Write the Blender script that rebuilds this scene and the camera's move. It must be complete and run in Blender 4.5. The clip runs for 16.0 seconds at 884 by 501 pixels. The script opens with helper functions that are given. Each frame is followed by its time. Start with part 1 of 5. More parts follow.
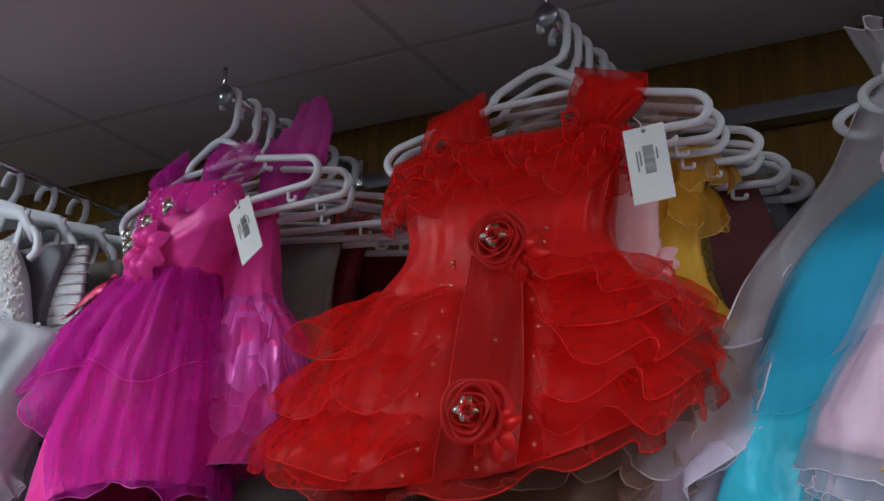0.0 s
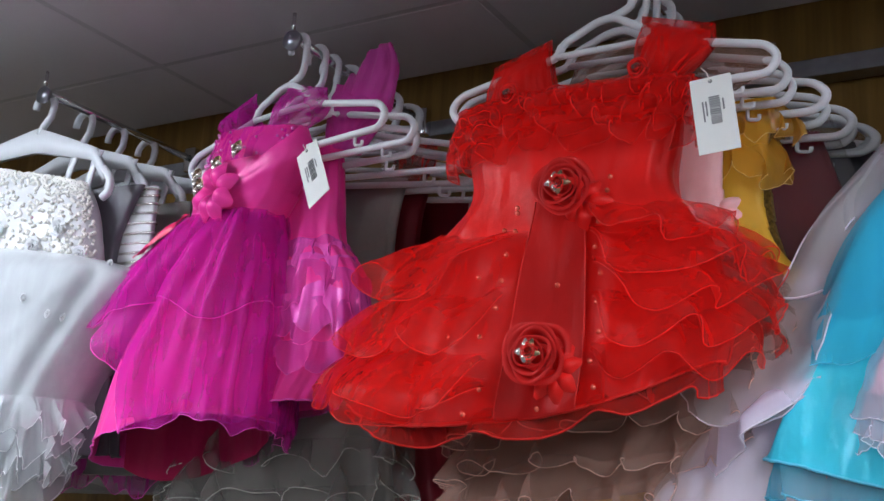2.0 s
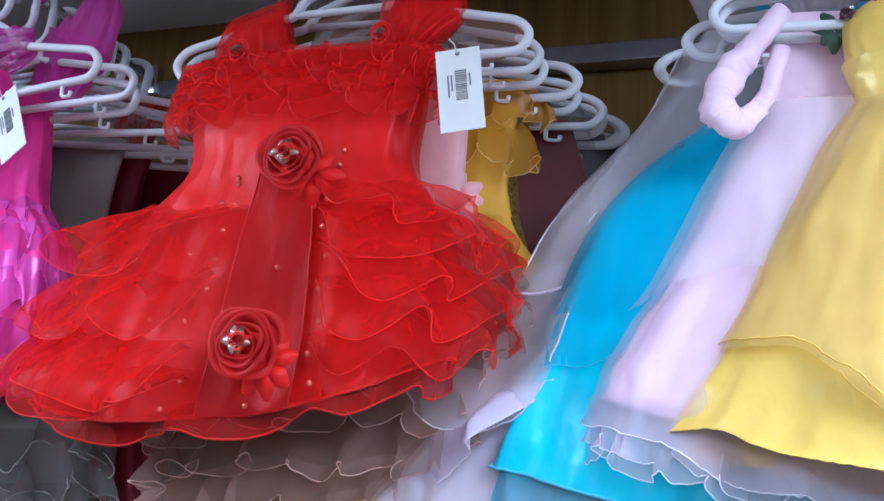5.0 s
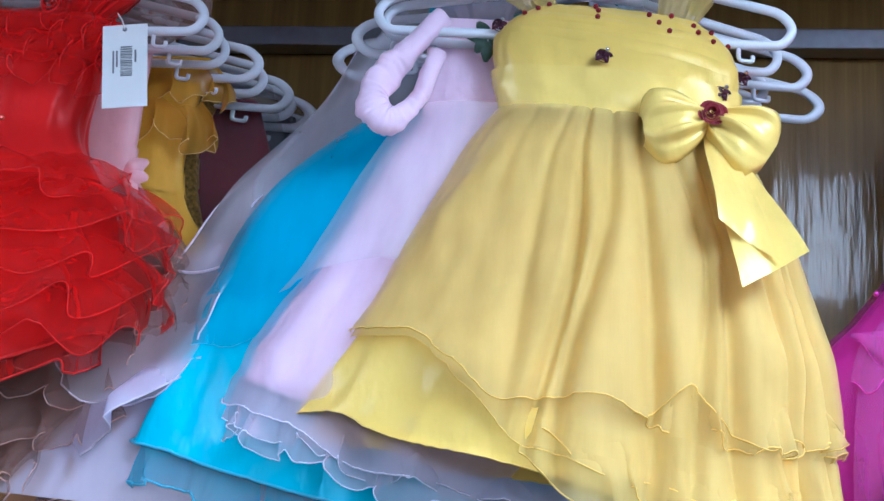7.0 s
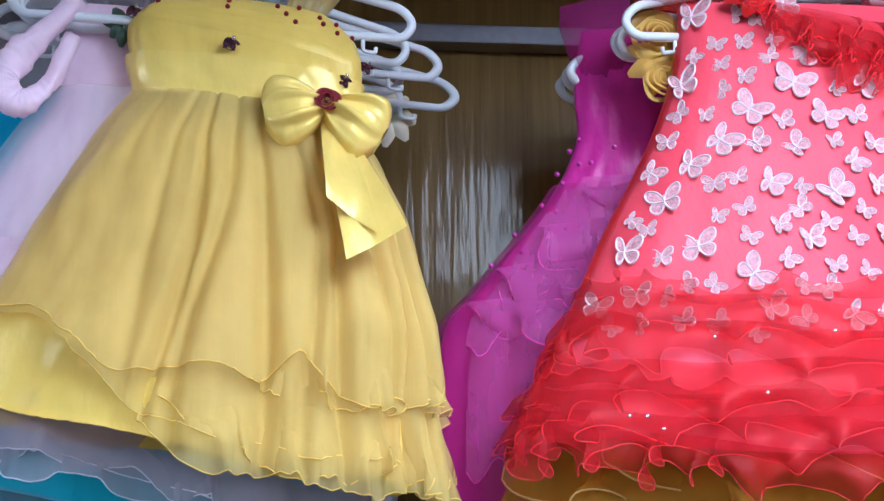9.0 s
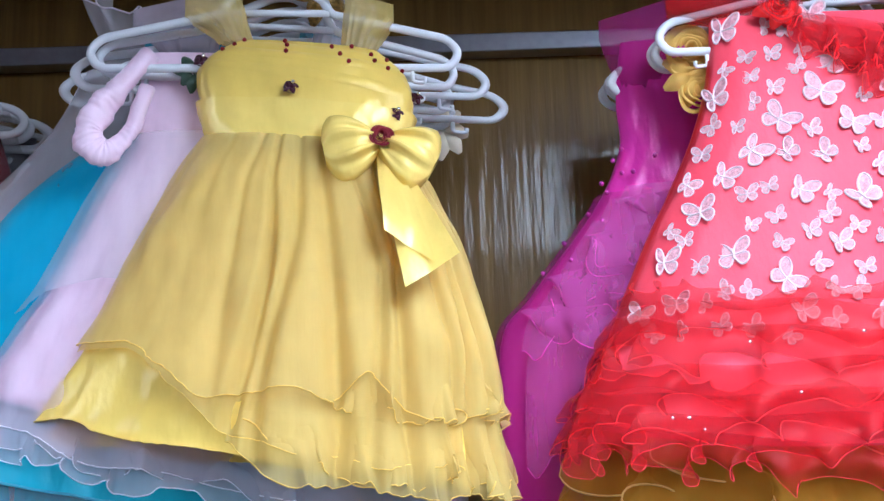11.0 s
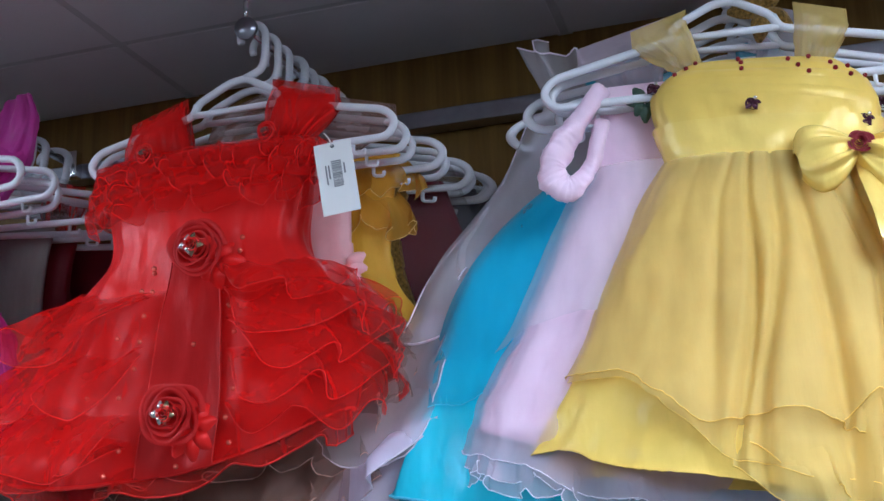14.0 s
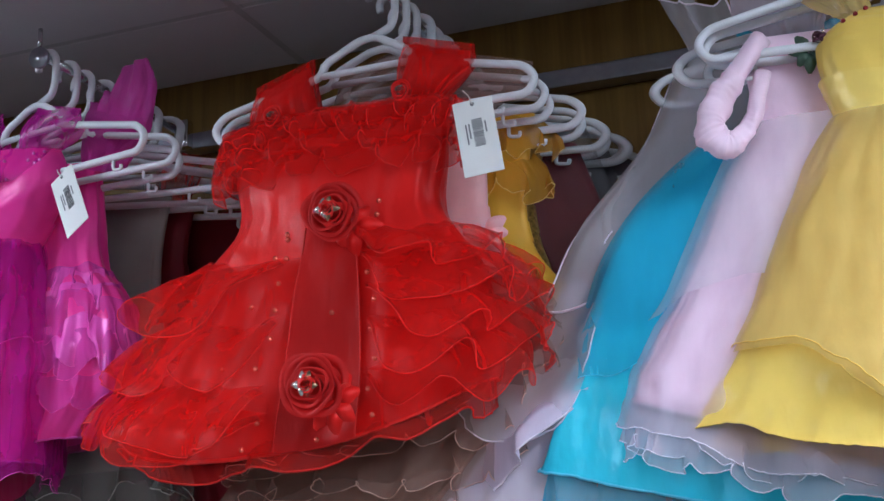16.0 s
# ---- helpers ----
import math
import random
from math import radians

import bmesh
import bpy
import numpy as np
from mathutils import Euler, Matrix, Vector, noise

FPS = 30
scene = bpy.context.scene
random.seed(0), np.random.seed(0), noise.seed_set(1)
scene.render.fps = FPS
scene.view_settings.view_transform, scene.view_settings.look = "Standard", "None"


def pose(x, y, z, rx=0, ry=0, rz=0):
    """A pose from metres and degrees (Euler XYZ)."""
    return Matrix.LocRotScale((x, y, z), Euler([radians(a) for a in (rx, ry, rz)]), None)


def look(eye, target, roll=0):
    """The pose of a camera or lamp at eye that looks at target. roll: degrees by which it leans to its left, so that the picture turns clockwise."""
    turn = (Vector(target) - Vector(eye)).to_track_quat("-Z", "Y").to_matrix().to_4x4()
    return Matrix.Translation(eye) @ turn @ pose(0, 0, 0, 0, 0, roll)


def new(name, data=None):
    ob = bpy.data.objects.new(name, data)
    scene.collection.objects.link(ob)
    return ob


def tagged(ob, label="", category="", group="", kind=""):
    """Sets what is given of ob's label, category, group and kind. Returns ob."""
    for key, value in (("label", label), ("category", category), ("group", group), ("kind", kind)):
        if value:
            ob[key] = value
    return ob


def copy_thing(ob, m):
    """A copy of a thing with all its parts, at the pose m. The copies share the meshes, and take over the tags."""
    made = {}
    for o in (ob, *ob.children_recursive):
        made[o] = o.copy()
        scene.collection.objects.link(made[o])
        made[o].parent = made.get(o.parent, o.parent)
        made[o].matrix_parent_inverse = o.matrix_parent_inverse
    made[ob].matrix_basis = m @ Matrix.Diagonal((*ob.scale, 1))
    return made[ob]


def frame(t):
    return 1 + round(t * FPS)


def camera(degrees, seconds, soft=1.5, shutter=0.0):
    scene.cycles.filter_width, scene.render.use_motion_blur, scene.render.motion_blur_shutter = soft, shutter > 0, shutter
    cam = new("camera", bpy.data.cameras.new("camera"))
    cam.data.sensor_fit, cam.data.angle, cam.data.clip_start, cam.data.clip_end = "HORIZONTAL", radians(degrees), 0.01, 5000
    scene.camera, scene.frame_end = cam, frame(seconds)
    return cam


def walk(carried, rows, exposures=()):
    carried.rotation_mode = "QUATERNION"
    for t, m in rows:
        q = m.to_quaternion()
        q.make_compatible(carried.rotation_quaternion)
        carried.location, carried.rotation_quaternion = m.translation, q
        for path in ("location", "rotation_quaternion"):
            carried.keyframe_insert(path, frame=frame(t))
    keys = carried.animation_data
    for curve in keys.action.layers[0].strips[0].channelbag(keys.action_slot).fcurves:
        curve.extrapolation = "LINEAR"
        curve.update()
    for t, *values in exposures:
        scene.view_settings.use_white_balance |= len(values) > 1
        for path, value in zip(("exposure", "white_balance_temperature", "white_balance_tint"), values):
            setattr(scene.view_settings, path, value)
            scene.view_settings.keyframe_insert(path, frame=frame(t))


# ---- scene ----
cam = camera(42.0, 16.0)
PATH = [
    (0, (0.174, -1.464, 1.465), (-0.735, 0.214, 2.063), 1.2),
    (0.5, (0.034, -1.28, 1.532), (-0.853, 0.418, 2.109), 1.4),
    (1, (0.152, -1.477, 1.459), (-0.801, 0.185, 2.031), 2.4),
    (1.5, (0.212, -1.551, 1.411), (-0.789, 0.083, 1.983), 3.3),
    (2, (0.173, -1.487, 1.45), (-0.824, 0.168, 1.966), 3.2),
    (2.5, (0.164, -1.46, 1.456), (-0.812, 0.217, 1.943), 3.9),
    (3, (0.164, -1.435, 1.47), (-0.748, 0.279, 1.953), 3.9),
    (5.5, (0.154, -1.36, 1.486), (-0.41, 0.492, 1.987), 3.5),
    (6, (0.217, -1.368, 1.507), (-0.263, 0.518, 1.971), 3.8),
    (6.5, (0.264, -1.375, 1.51), (-0.061, 0.545, 1.968), 3.8),
    (7, (0.288, -1.37, 1.497), (0.01, 0.553, 1.971), 3.8),
    (7.5, (0.289, -1.383, 1.493), (0.226, 0.559, 1.967), 2.9),
    (8, (0.32, -1.408, 1.49), (0.353, 0.535, 1.962), 2.1),
    (8.5, (0.388, -1.41, 1.469), (0.541, 0.525, 1.95), 0.2),
    (11, (0.427, -1.527, 1.522), (0.435, 0.435, 1.909), -1.9),
    (11.5, (0.399, -1.529, 1.518), (0.354, 0.427, 1.931), -2.6),
    (12, (0.396, -1.557, 1.53), (0.17, 0.391, 1.923), -1.9),
    (12.5, (0.363, -1.552, 1.522), (0.023, 0.373, 1.942), -2.1),
    (13, (0.343, -1.53, 1.491), (-0.1, 0.357, 1.984), -1.8),
    (13.5, (0.295, -1.541, 1.501), (-0.171, 0.342, 1.989), -2.8),
    (14, (0.272, -1.532, 1.499), (-0.256, 0.329, 2.006), -2.8),
    (14.5, (0.24, -1.522, 1.5), (-0.327, 0.329, 2.004), -2.8),
    (15, (0.206, -1.51, 1.496), (-0.375, 0.337, 1.999), -2.8),
    (15.5, (0.189, -1.497, 1.499), (-0.419, 0.342, 1.996), -2.6),
    (16, (0.174, -1.495, 1.502), (-0.467, 0.338, 1.98), -2.4),
]
EXPOSURES = [(0, -0.75, 6500, 10), (0.5, 0.3, 6500, 10), (1.0, 0.02, 6500, 10), (1.5, -0.05, 6500, 10), (3.2, 0.1, 6450, 10), (5.5, 0.42, 5200, 10),
             (6.5, 0.15, 5100, 10), (7, 0.11, 5100, 10), (8, 0.03, 5300, 10), (8.5, -0.18, 5450, 10), (11, 0.03, 5600, 10), (12.5, 0.3, 5500, 10), (14, -0.08, 5700, 10), (15, -0.16, 5800, 10), (16, -0.12, 6000, 10)]
walk(cam, [(t, look(eye, target, roll)) for t, eye, target, roll in PATH], EXPOSURES)

# ---- world and lamps ----
world = bpy.data.worlds.new("world")
scene.world = world
world.use_nodes = True
world.node_tree.nodes["Background"].inputs["Color"].default_value = (0.75, 0.8, 0.9, 1)
world.node_tree.nodes["Background"].inputs["Strength"].default_value = 0.05

CEIL = 2.215      # ceiling height
ARM = 2.113       # top of the hanging arms
LAMP = 22.5        # strength of the ceiling light panels


# ---- materials ----
def tree(name):
    mat = bpy.data.materials.new(name)
    mat.use_nodes = True
    nt = mat.node_tree
    return mat, nt, nt.nodes["Principled BSDF"], nt.nodes.new, nt.links.new


def tones(nt, node, link, scale, a, b, detail=4, stretch=None, coord="Object"):
    """A noise that runs between two colours."""
    tc = node("ShaderNodeTexCoord")
    mp = node("ShaderNodeMapping")
    if stretch:
        mp.inputs["Scale"].default_value = stretch
    nz = node("ShaderNodeTexNoise")
    nz.inputs["Scale"].default_value, nz.inputs["Detail"].default_value = scale, detail
    ramp = node("ShaderNodeValToRGB")
    ramp.color_ramp.elements[0].position, ramp.color_ramp.elements[1].position = 0.3, 0.7
    ramp.color_ramp.elements[0].color, ramp.color_ramp.elements[1].color = (*a, 1), (*b, 1)
    link(tc.outputs[coord], mp.inputs["Vector"])
    link(mp.outputs["Vector"], nz.inputs["Vector"])
    link(nz.outputs["Fac"], ramp.inputs["Fac"])
    return ramp, nz, mp


def bumped(nt, node, link, bsdf, parts):
    """Stacks bumps: (noise scale, strength, distance, stretch)."""
    last = None
    for scale, strength, dist, stretch in parts:
        tc, mp = node("ShaderNodeTexCoord"), node("ShaderNodeMapping")
        mp.inputs["Scale"].default_value = stretch
        nz = node("ShaderNodeTexNoise")
        nz.inputs["Scale"].default_value, nz.inputs["Detail"].default_value = scale, 3
        bp = node("ShaderNodeBump")
        bp.inputs["Strength"].default_value, bp.inputs["Distance"].default_value = strength, dist
        link(tc.outputs["Object"], mp.inputs["Vector"])
        link(mp.outputs["Vector"], nz.inputs["Vector"])
        link(nz.outputs["Fac"], bp.inputs["Height"])
        if last:
            link(last.outputs["Normal"], bp.inputs["Normal"])
        last = bp
    link(last.outputs["Normal"], bsdf.inputs["Normal"])


def shade(c, k):
    return tuple(min(1.0, v * k) for v in c)


def satin(name, col, rough=0.36, spec=0.5, wrinkle=0.35):
    """Shiny woven cloth with soft creases."""
    mat, nt, b, node, link = tree(name)
    ramp, _, _ = tones(nt, node, link, 14, shade(col, 0.88), shade(col, 1.08))
    link(ramp.outputs["Color"], b.inputs["Base Color"])
    b.inputs["Roughness"].default_value = rough
    b.inputs["Specular IOR Level"].default_value = spec
    b.inputs["Specular Tint"].default_value = (*[0.3 + 0.7 * v for v in col], 1)
    b.inputs["Anisotropic"].default_value = 0.3
    bumped(nt, node, link, b, [(13, wrinkle, 0.014, (1, 1, 0.4)), (36, 0.12 + 0.45 * wrinkle, 0.006, (1, 1, 0.45)), (90, 0.25, 0.0018, (1, 1, 0.5)), (420, 0.10, 0.0008, (1, 1, 3))])
    return mat


def sheer(name, col, cover=0.5, rough=0.5, glow=0.4, spec=0.25, crease=0.5):
    """Organza or tulle: part of the light goes straight through the weave, part is scattered on."""
    mat, nt, b, node, link = tree(name)
    ramp, _, _ = tones(nt, node, link, 18, shade(col, 0.94), shade(col, 1.05))
    link(ramp.outputs["Color"], b.inputs["Base Color"])
    b.inputs["Roughness"].default_value = rough
    b.inputs["Specular IOR Level"].default_value = spec
    b.inputs["Specular Tint"].default_value = (*[0.3 + 0.7 * v for v in col], 1)
    bumped(nt, node, link, b, [(26, 0.22, 0.008, (1, 1, 0.5)), (130, crease, 0.003, (1, 1, 0.14)), (320, 0.2, 0.001, (1, 1, 0.5))])
    tl = node("ShaderNodeBsdfTranslucent")
    link(ramp.outputs["Color"], tl.inputs["Color"])
    m1, m2, tr = node("ShaderNodeMixShader"), node("ShaderNodeMixShader"), node("ShaderNodeBsdfTransparent")
    m1.inputs["Fac"].default_value = glow
    link(b.outputs["BSDF"], m1.inputs[1])
    link(tl.outputs["BSDF"], m1.inputs[2])
    gather, _, _ = tones(nt, node, link, 60, (cover * 0.95,) * 3, (min(1, cover * 1.05),) * 3, 3, (1, 1, 0.06))
    link(gather.outputs["Color"], m2.inputs["Fac"])
    link(tr.outputs["BSDF"], m2.inputs[1])
    link(m1.outputs["Shader"], m2.inputs[2])
    link(m2.outputs["Shader"], nt.nodes["Material Output"].inputs["Surface"])
    return mat


def plain(name, col, rough=0.5, metal=0.0, var=0.08, scale=30, bump=0.0, spec=0.5):
    mat, nt, b, node, link = tree(name)
    ramp, _, _ = tones(nt, node, link, scale, shade(col, 1 - var), shade(col, 1 + var))
    link(ramp.outputs["Color"], b.inputs["Base Color"])
    b.inputs["Roughness"].default_value, b.inputs["Metallic"].default_value = rough, metal
    b.inputs["Specular IOR Level"].default_value = spec
    if bump:
        bumped(nt, node, link, b, [(scale * 6, bump, 0.002, (1, 1, 1))])
    return mat


def wood_panel():
    mat, nt, b, node, link = tree("varnished_wood")
    grain, nz, _ = tones(nt, node, link, 5, (0.155, 0.080, 0.019), (0.245, 0.140, 0.036), 9, (9, 9, 0.55))
    nz.inputs["Distortion"].default_value = 0.6
    fine, _, _ = tones(nt, node, link, 60, (0.72, 0.72, 0.72), (1.1, 1.1, 1.1), 5, (3, 3, 0.05))
    mul = node("ShaderNodeMix")
    mul.data_type, mul.blend_type = "RGBA", "MULTIPLY"
    mul.inputs["Factor"].default_value = 0.55
    link(grain.outputs["Color"], mul.inputs["A"])
    link(fine.outputs["Color"], mul.inputs["B"])
    link(mul.outputs["Result"], b.inputs["Base Color"])
    b.inputs["Roughness"].default_value = 0.30
    b.inputs["Coat Weight"].default_value, b.inputs["Coat Roughness"].default_value = 0.24, 0.06
    b.inputs["Specular IOR Level"].default_value = 0.14
    bumped(nt, node, link, b, [(100, 0.35, 0.003, (1, 1, 0.07)), (36, 0.22, 0.003, (1, 1, 0.25))])
    link(b.inputs["Normal"].links[0].from_socket, b.inputs["Coat Normal"])
    return mat


def glow_panel():
    mat, nt, b, node, link = tree("light_diffuser")
    b.inputs["Base Color"].default_value = (0.9, 0.9, 0.9, 1)
    b.inputs["Emission Color"].default_value = (0.86, 0.95, 1.06, 1)
    b.inputs["Emission Strength"].default_value = LAMP
    return mat


WOOD = wood_panel()
CEILING = plain("ceiling_tile", (0.60, 0.575, 0.585), 0.85, 0, 0.05, 3, 0.25)
TBAR = plain("grid_bar", (0.46, 0.45, 0.45), 0.6)
PLASTER = plain("painted_wall", (0.30, 0.285, 0.27), 0.7, 0, 0.05, 4, 0.1)
FLOOR = plain("floor_tile", (0.15, 0.14, 0.135), 0.35, 0, 0.1, 6)
CHROME = plain("chrome", (0.62, 0.63, 0.65), 0.16, 1.0, 0.05)
STEEL = plain("brushed_steel", (0.34, 0.35, 0.39), 0.30, 1.0, 0.08, 60)
PLASTIC = plain("white_plastic", (0.74, 0.76, 0.80), 0.33, 0, 0.03, 20)
CARD = plain("white_card", (0.80, 0.80, 0.78), 0.6, 0, 0.03, 15)
INK = plain("grey_ink", (0.20, 0.20, 0.21), 0.7)
THREAD = plain("white_thread", (0.75, 0.72, 0.7), 0.7)
PEARL = plain("pearl", (0.86, 0.84, 0.80), 0.30, 0, 0.05, 50)
GOLD_FOIL = plain("antique_foil", (0.30, 0.18, 0.11), 0.26, 0.7, 0.5, 160)
SILVER_FOIL = plain("silver_foil", (0.75, 0.72, 0.68), 0.25, 0.85, 0.2, 120)
LEAF = plain("dark_leaf", (0.035, 0.07, 0.045), 0.5)
WINE = plain("wine_ribbon", (0.21, 0.008, 0.014), 0.55, spec=0.25)
PLUM = plain("plum_foil", (0.07, 0.015, 0.03), 0.25, 0.3)
GEM = plain("clear_gem", (0.8, 0.8, 0.82), 0.08, 0.9)
LAMP_MAT = glow_panel()

RED_SATIN = satin("red_satin", (0.74, 0.014, 0.012), 0.34, 0.55, 0.7)
RED_ORG = sheer("red_organza", (0.88, 0.018, 0.014), 0.50, 0.38, 0.45, 0.32, 0.12)
RED_ROSE = sheer("red_ribbon", (0.62, 0.016, 0.015), 0.88, 0.4, 0.3, 0.4)
RED_EDGE = satin("red_edging", (0.66, 0.030, 0.025), 0.45, 0.4)
RED_BEAD = plain("red_bead", (0.88, 0.16, 0.11), 0.10, 0.5)
BLUSH = satin("blush_satin", (0.80, 0.42, 0.42), 0.4)
BLUSH_ORG = sheer("blush_organza", (0.52, 0.31, 0.25), 0.40)
SKIRT_SHADE = satin("skirt_shade", (0.15, 0.065, 0.04), 0.5)
BLUSH_EDGE = satin("blush_edging", (0.62, 0.40, 0.33), 0.5)
GOLD = satin("gold_satin", (0.78, 0.43, 0.045), 0.38)
GOLD_ORG = sheer("gold_organza", (0.80, 0.42, 0.05), 0.5)
GOLD_ROSE = sheer("gold_ribbon", (0.82, 0.52, 0.12), 0.85, 0.4, 0.3, 0.5)
GOLD_EDGE = satin("gold_edging", (0.85, 0.58, 0.18), 0.5)
SEQUIN = plain("gold_sequins", (0.42, 0.26, 0.07), 0.3, 0.7, 0.6, 260, 0.9)
BURG = satin("burgundy_satin", (0.17, 0.012, 0.022), 0.35)
FILM = sheer("clear_film", (0.40, 0.41, 0.43), 0.13, 0.15, 0.1, 0.9)
MAG_TULLE = sheer("magenta_tulle", (0.76, 0.020, 0.46), 0.44, 0.5, 0.35, 0.3, 0.3)
MAG_EDGE = satin("magenta_edging", (0.85, 0.12, 0.55), 0.5)
PINK_HOT = satin("hot_pink_satin", (0.88, 0.050, 0.34), 0.32)
PINK_SHEEN = satin("orchid_pink_satin", (0.82, 0.10, 0.50), 0.26, 0.8)
HOT_ORG = sheer("hot_pink_organza", (0.85, 0.10, 0.55), 0.6, 0.4)
FUCHSIA_BEAD = plain("fuchsia_bead", (0.62, 0.06, 0.40), 0.12, 0.4)
PINK_BEAD = plain("pink_bead", (0.85, 0.30, 0.65), 0.12, 0.4)
YEL_SATIN = satin("yellow_satin", (0.80, 0.56, 0.12), 0.30, 0.6, 0.9)
YEL_GLOSS = satin("glossy_yellow_satin", (0.88, 0.64, 0.16), 0.22, 0.9, 0.7)
YEL_CHIF = sheer("yellow_chiffon", (0.96, 0.74, 0.26), 0.44, 0.5, 0.30, 0.3, 0.45)
YEL_EDGE = satin("yellow_edging", (0.72, 0.50, 0.12), 0.6)
PINK = satin("pale_pink_satin", (0.95, 0.70, 0.84), 0.36, 0.4, 0.6)
PINK_TULLE = sheer("pale_pink_tulle", (0.95, 0.81, 0.92), 0.36, 0.6, 0.4, 0.25, 0.25)
WHITE_ORG = sheer("white_organza", (0.95, 0.92, 1.0), 0.29, 0.5, 0.4, 0.25, 0.2)
LILAC_TULLE = sheer("lilac_tulle", (0.90, 0.78, 0.96), 0.78, 0.5, 0.3, 0.25, 0.2)
LILAC_EDGE = satin("lilac_edging", (0.82, 0.74, 0.84), 0.5)
BLUE = satin("turquoise_satin", (0.045, 0.58, 0.76), 0.26, 0.7, 0.8)
BLUE_TULLE = sheer("turquoise_tulle", (0.07, 0.60, 0.82), 0.42, 0.6, 0.4, 0.25, 0.3)
BLUE_EDGE = satin("turquoise_edging", (0.12, 0.56, 0.75), 0.5)
CORAL = satin("coral_satin", (0.84, 0.075, 0.115), 0.42, 0.4, 0.1)
CORAL_SHEEN = satin("coral_red_satin", (0.80, 0.030, 0.03), 0.36)
CORAL_ORG = sheer("coral_organza", (0.74, 0.018, 0.028), 0.50, 0.36, 0.4, 0.5, 0.12)
CORAL_EDGE = satin("coral_edging", (0.84, 0.06, 0.07), 0.5)
LACE = plain("pink_lace", (0.90, 0.40, 0.45), 0.8, 0, 0.30, 260, 0.8)
LACE_RIM = plain("white_lace_rim", (0.80, 0.62, 0.66), 0.75, 0, 0.05, 90, 0.3)
FUCHSIA = satin("fuchsia_satin", (0.60, 0.028, 0.30), 0.28, 0.8, 0.7)
LILAC_ORG = sheer("lilac_pink_organza", (0.84, 0.17, 0.60), 0.38, 0.34, 0.4, 0.6)
WINE_SATIN = satin("wine_red_satin", (0.40, 0.010, 0.075), 0.4)
CRIMSON = satin("crimson_satin", (0.62, 0.012, 0.10), 0.3)
FUCHSIA_ORG = sheer("fuchsia_organza", (0.56, 0.04, 0.30), 0.45, 0.4)
WHITE_SATIN = satin("white_satin", (0.64, 0.64, 0.66), 0.4)
WHITE_TULLE = sheer("white_tulle", (0.70, 0.72, 0.74), 0.5, 0.7)
CREAM = satin("cream_satin", (0.75, 0.66, 0.50), 0.4)
LACE_RIM_IVORY = satin("ivory_edging", (0.66, 0.63, 0.58), 0.5)
# ivory darkened in the base colour for the shade low behind the dresses
SHADED_IVORY_ORG = sheer("shaded_ivory_organza", (0.38, 0.365, 0.34), 0.45, 0.4, 0.4, 0.4, 0.15)
SHADED_IVORY = satin("shaded_ivory_satin", (0.30, 0.285, 0.26), 0.45)
GREY_SATIN = satin("grey_satin", (0.13, 0.12, 0.14), 0.35)
PURPLE = satin("purple_ribbon", (0.05, 0.025, 0.20), 0.3)


# ---- building tools ----
def part(name, bm, material, parent=None, label="", smooth=True):
    me = bpy.data.meshes.new(name)
    bm.to_mesh(me)
    bm.free()
    if smooth:
        me.polygons.foreach_set("use_smooth", [True] * len(me.polygons))
    me.materials.append(material)
    ob = new(name, me)
    if parent is not None:
        ob.parent = parent
    if label:
        tagged(ob, label)
    return ob


def shared(name, me, parent, m):
    """A piece that shares its mesh with its likes."""
    ob = new(name, me)
    ob.parent = parent
    ob.matrix_basis = m
    return ob


def root(name, m, label, category, group="", kind=""):
    ob = new(name)
    ob.empty_display_size = 0.03
    ob.matrix_basis = m
    return tagged(ob, label, category, group, kind)


def box(bm, x0, x1, y0, y1, z0, z1, bevel=0.0):
    r = bmesh.ops.create_cube(bm, size=1.0, matrix=Matrix.LocRotScale(
        ((x0 + x1) / 2, (y0 + y1) / 2, (z0 + z1) / 2), None, (x1 - x0, y1 - y0, z1 - z0)))
    if bevel:
        es = list({e for v in r["verts"] for e in v.link_edges})
        bmesh.ops.bevel(bm, geom=es, offset=bevel, segments=2, affect="EDGES", profile=0.5)


def quads(bm, grid, closed=False):
    """Faces over a grid of points: rows of equal length; closed joins each row's ends."""
    vs = [[bm.verts.new(p) for p in row] for row in grid]
    n = len(grid[0])
    for a, b in zip(vs, vs[1:]):
        for i in range(n if closed else n - 1):
            j = (i + 1) % n
            bm.faces.new((a[i], a[j], b[j], b[i]))
    return vs


def tube(bm, pts, r, sides=8, closed=False, caps=True):
    """A round bar along a line of points."""
    pts = [Vector(p) for p in pts]
    n = len(pts)
    up, grid = Vector((0.03, 1, 0.02)).normalized(), []
    for i, p in enumerate(pts):
        a = pts[(i - 1) % n] if closed or i else p
        b = pts[(i + 1) % n] if closed or i < n - 1 else p
        d = (b - a).normalized()
        s = d.cross(up)
        if s.length < 0.05:
            s = d.cross(Vector((1, 0, 0)))
        s.normalize()
        u = s.cross(d)
        grid.append([p + r * (math.cos(k * math.tau / sides) * s + math.sin(k * math.tau / sides) * u) for k in range(sides)])
    if closed:
        grid.append(grid[0])
    vs = quads(bm, grid, True)
    if caps and not closed:
        bm.faces.new(vs[0][::-1])
        bm.faces.new(vs[-1])
    return vs


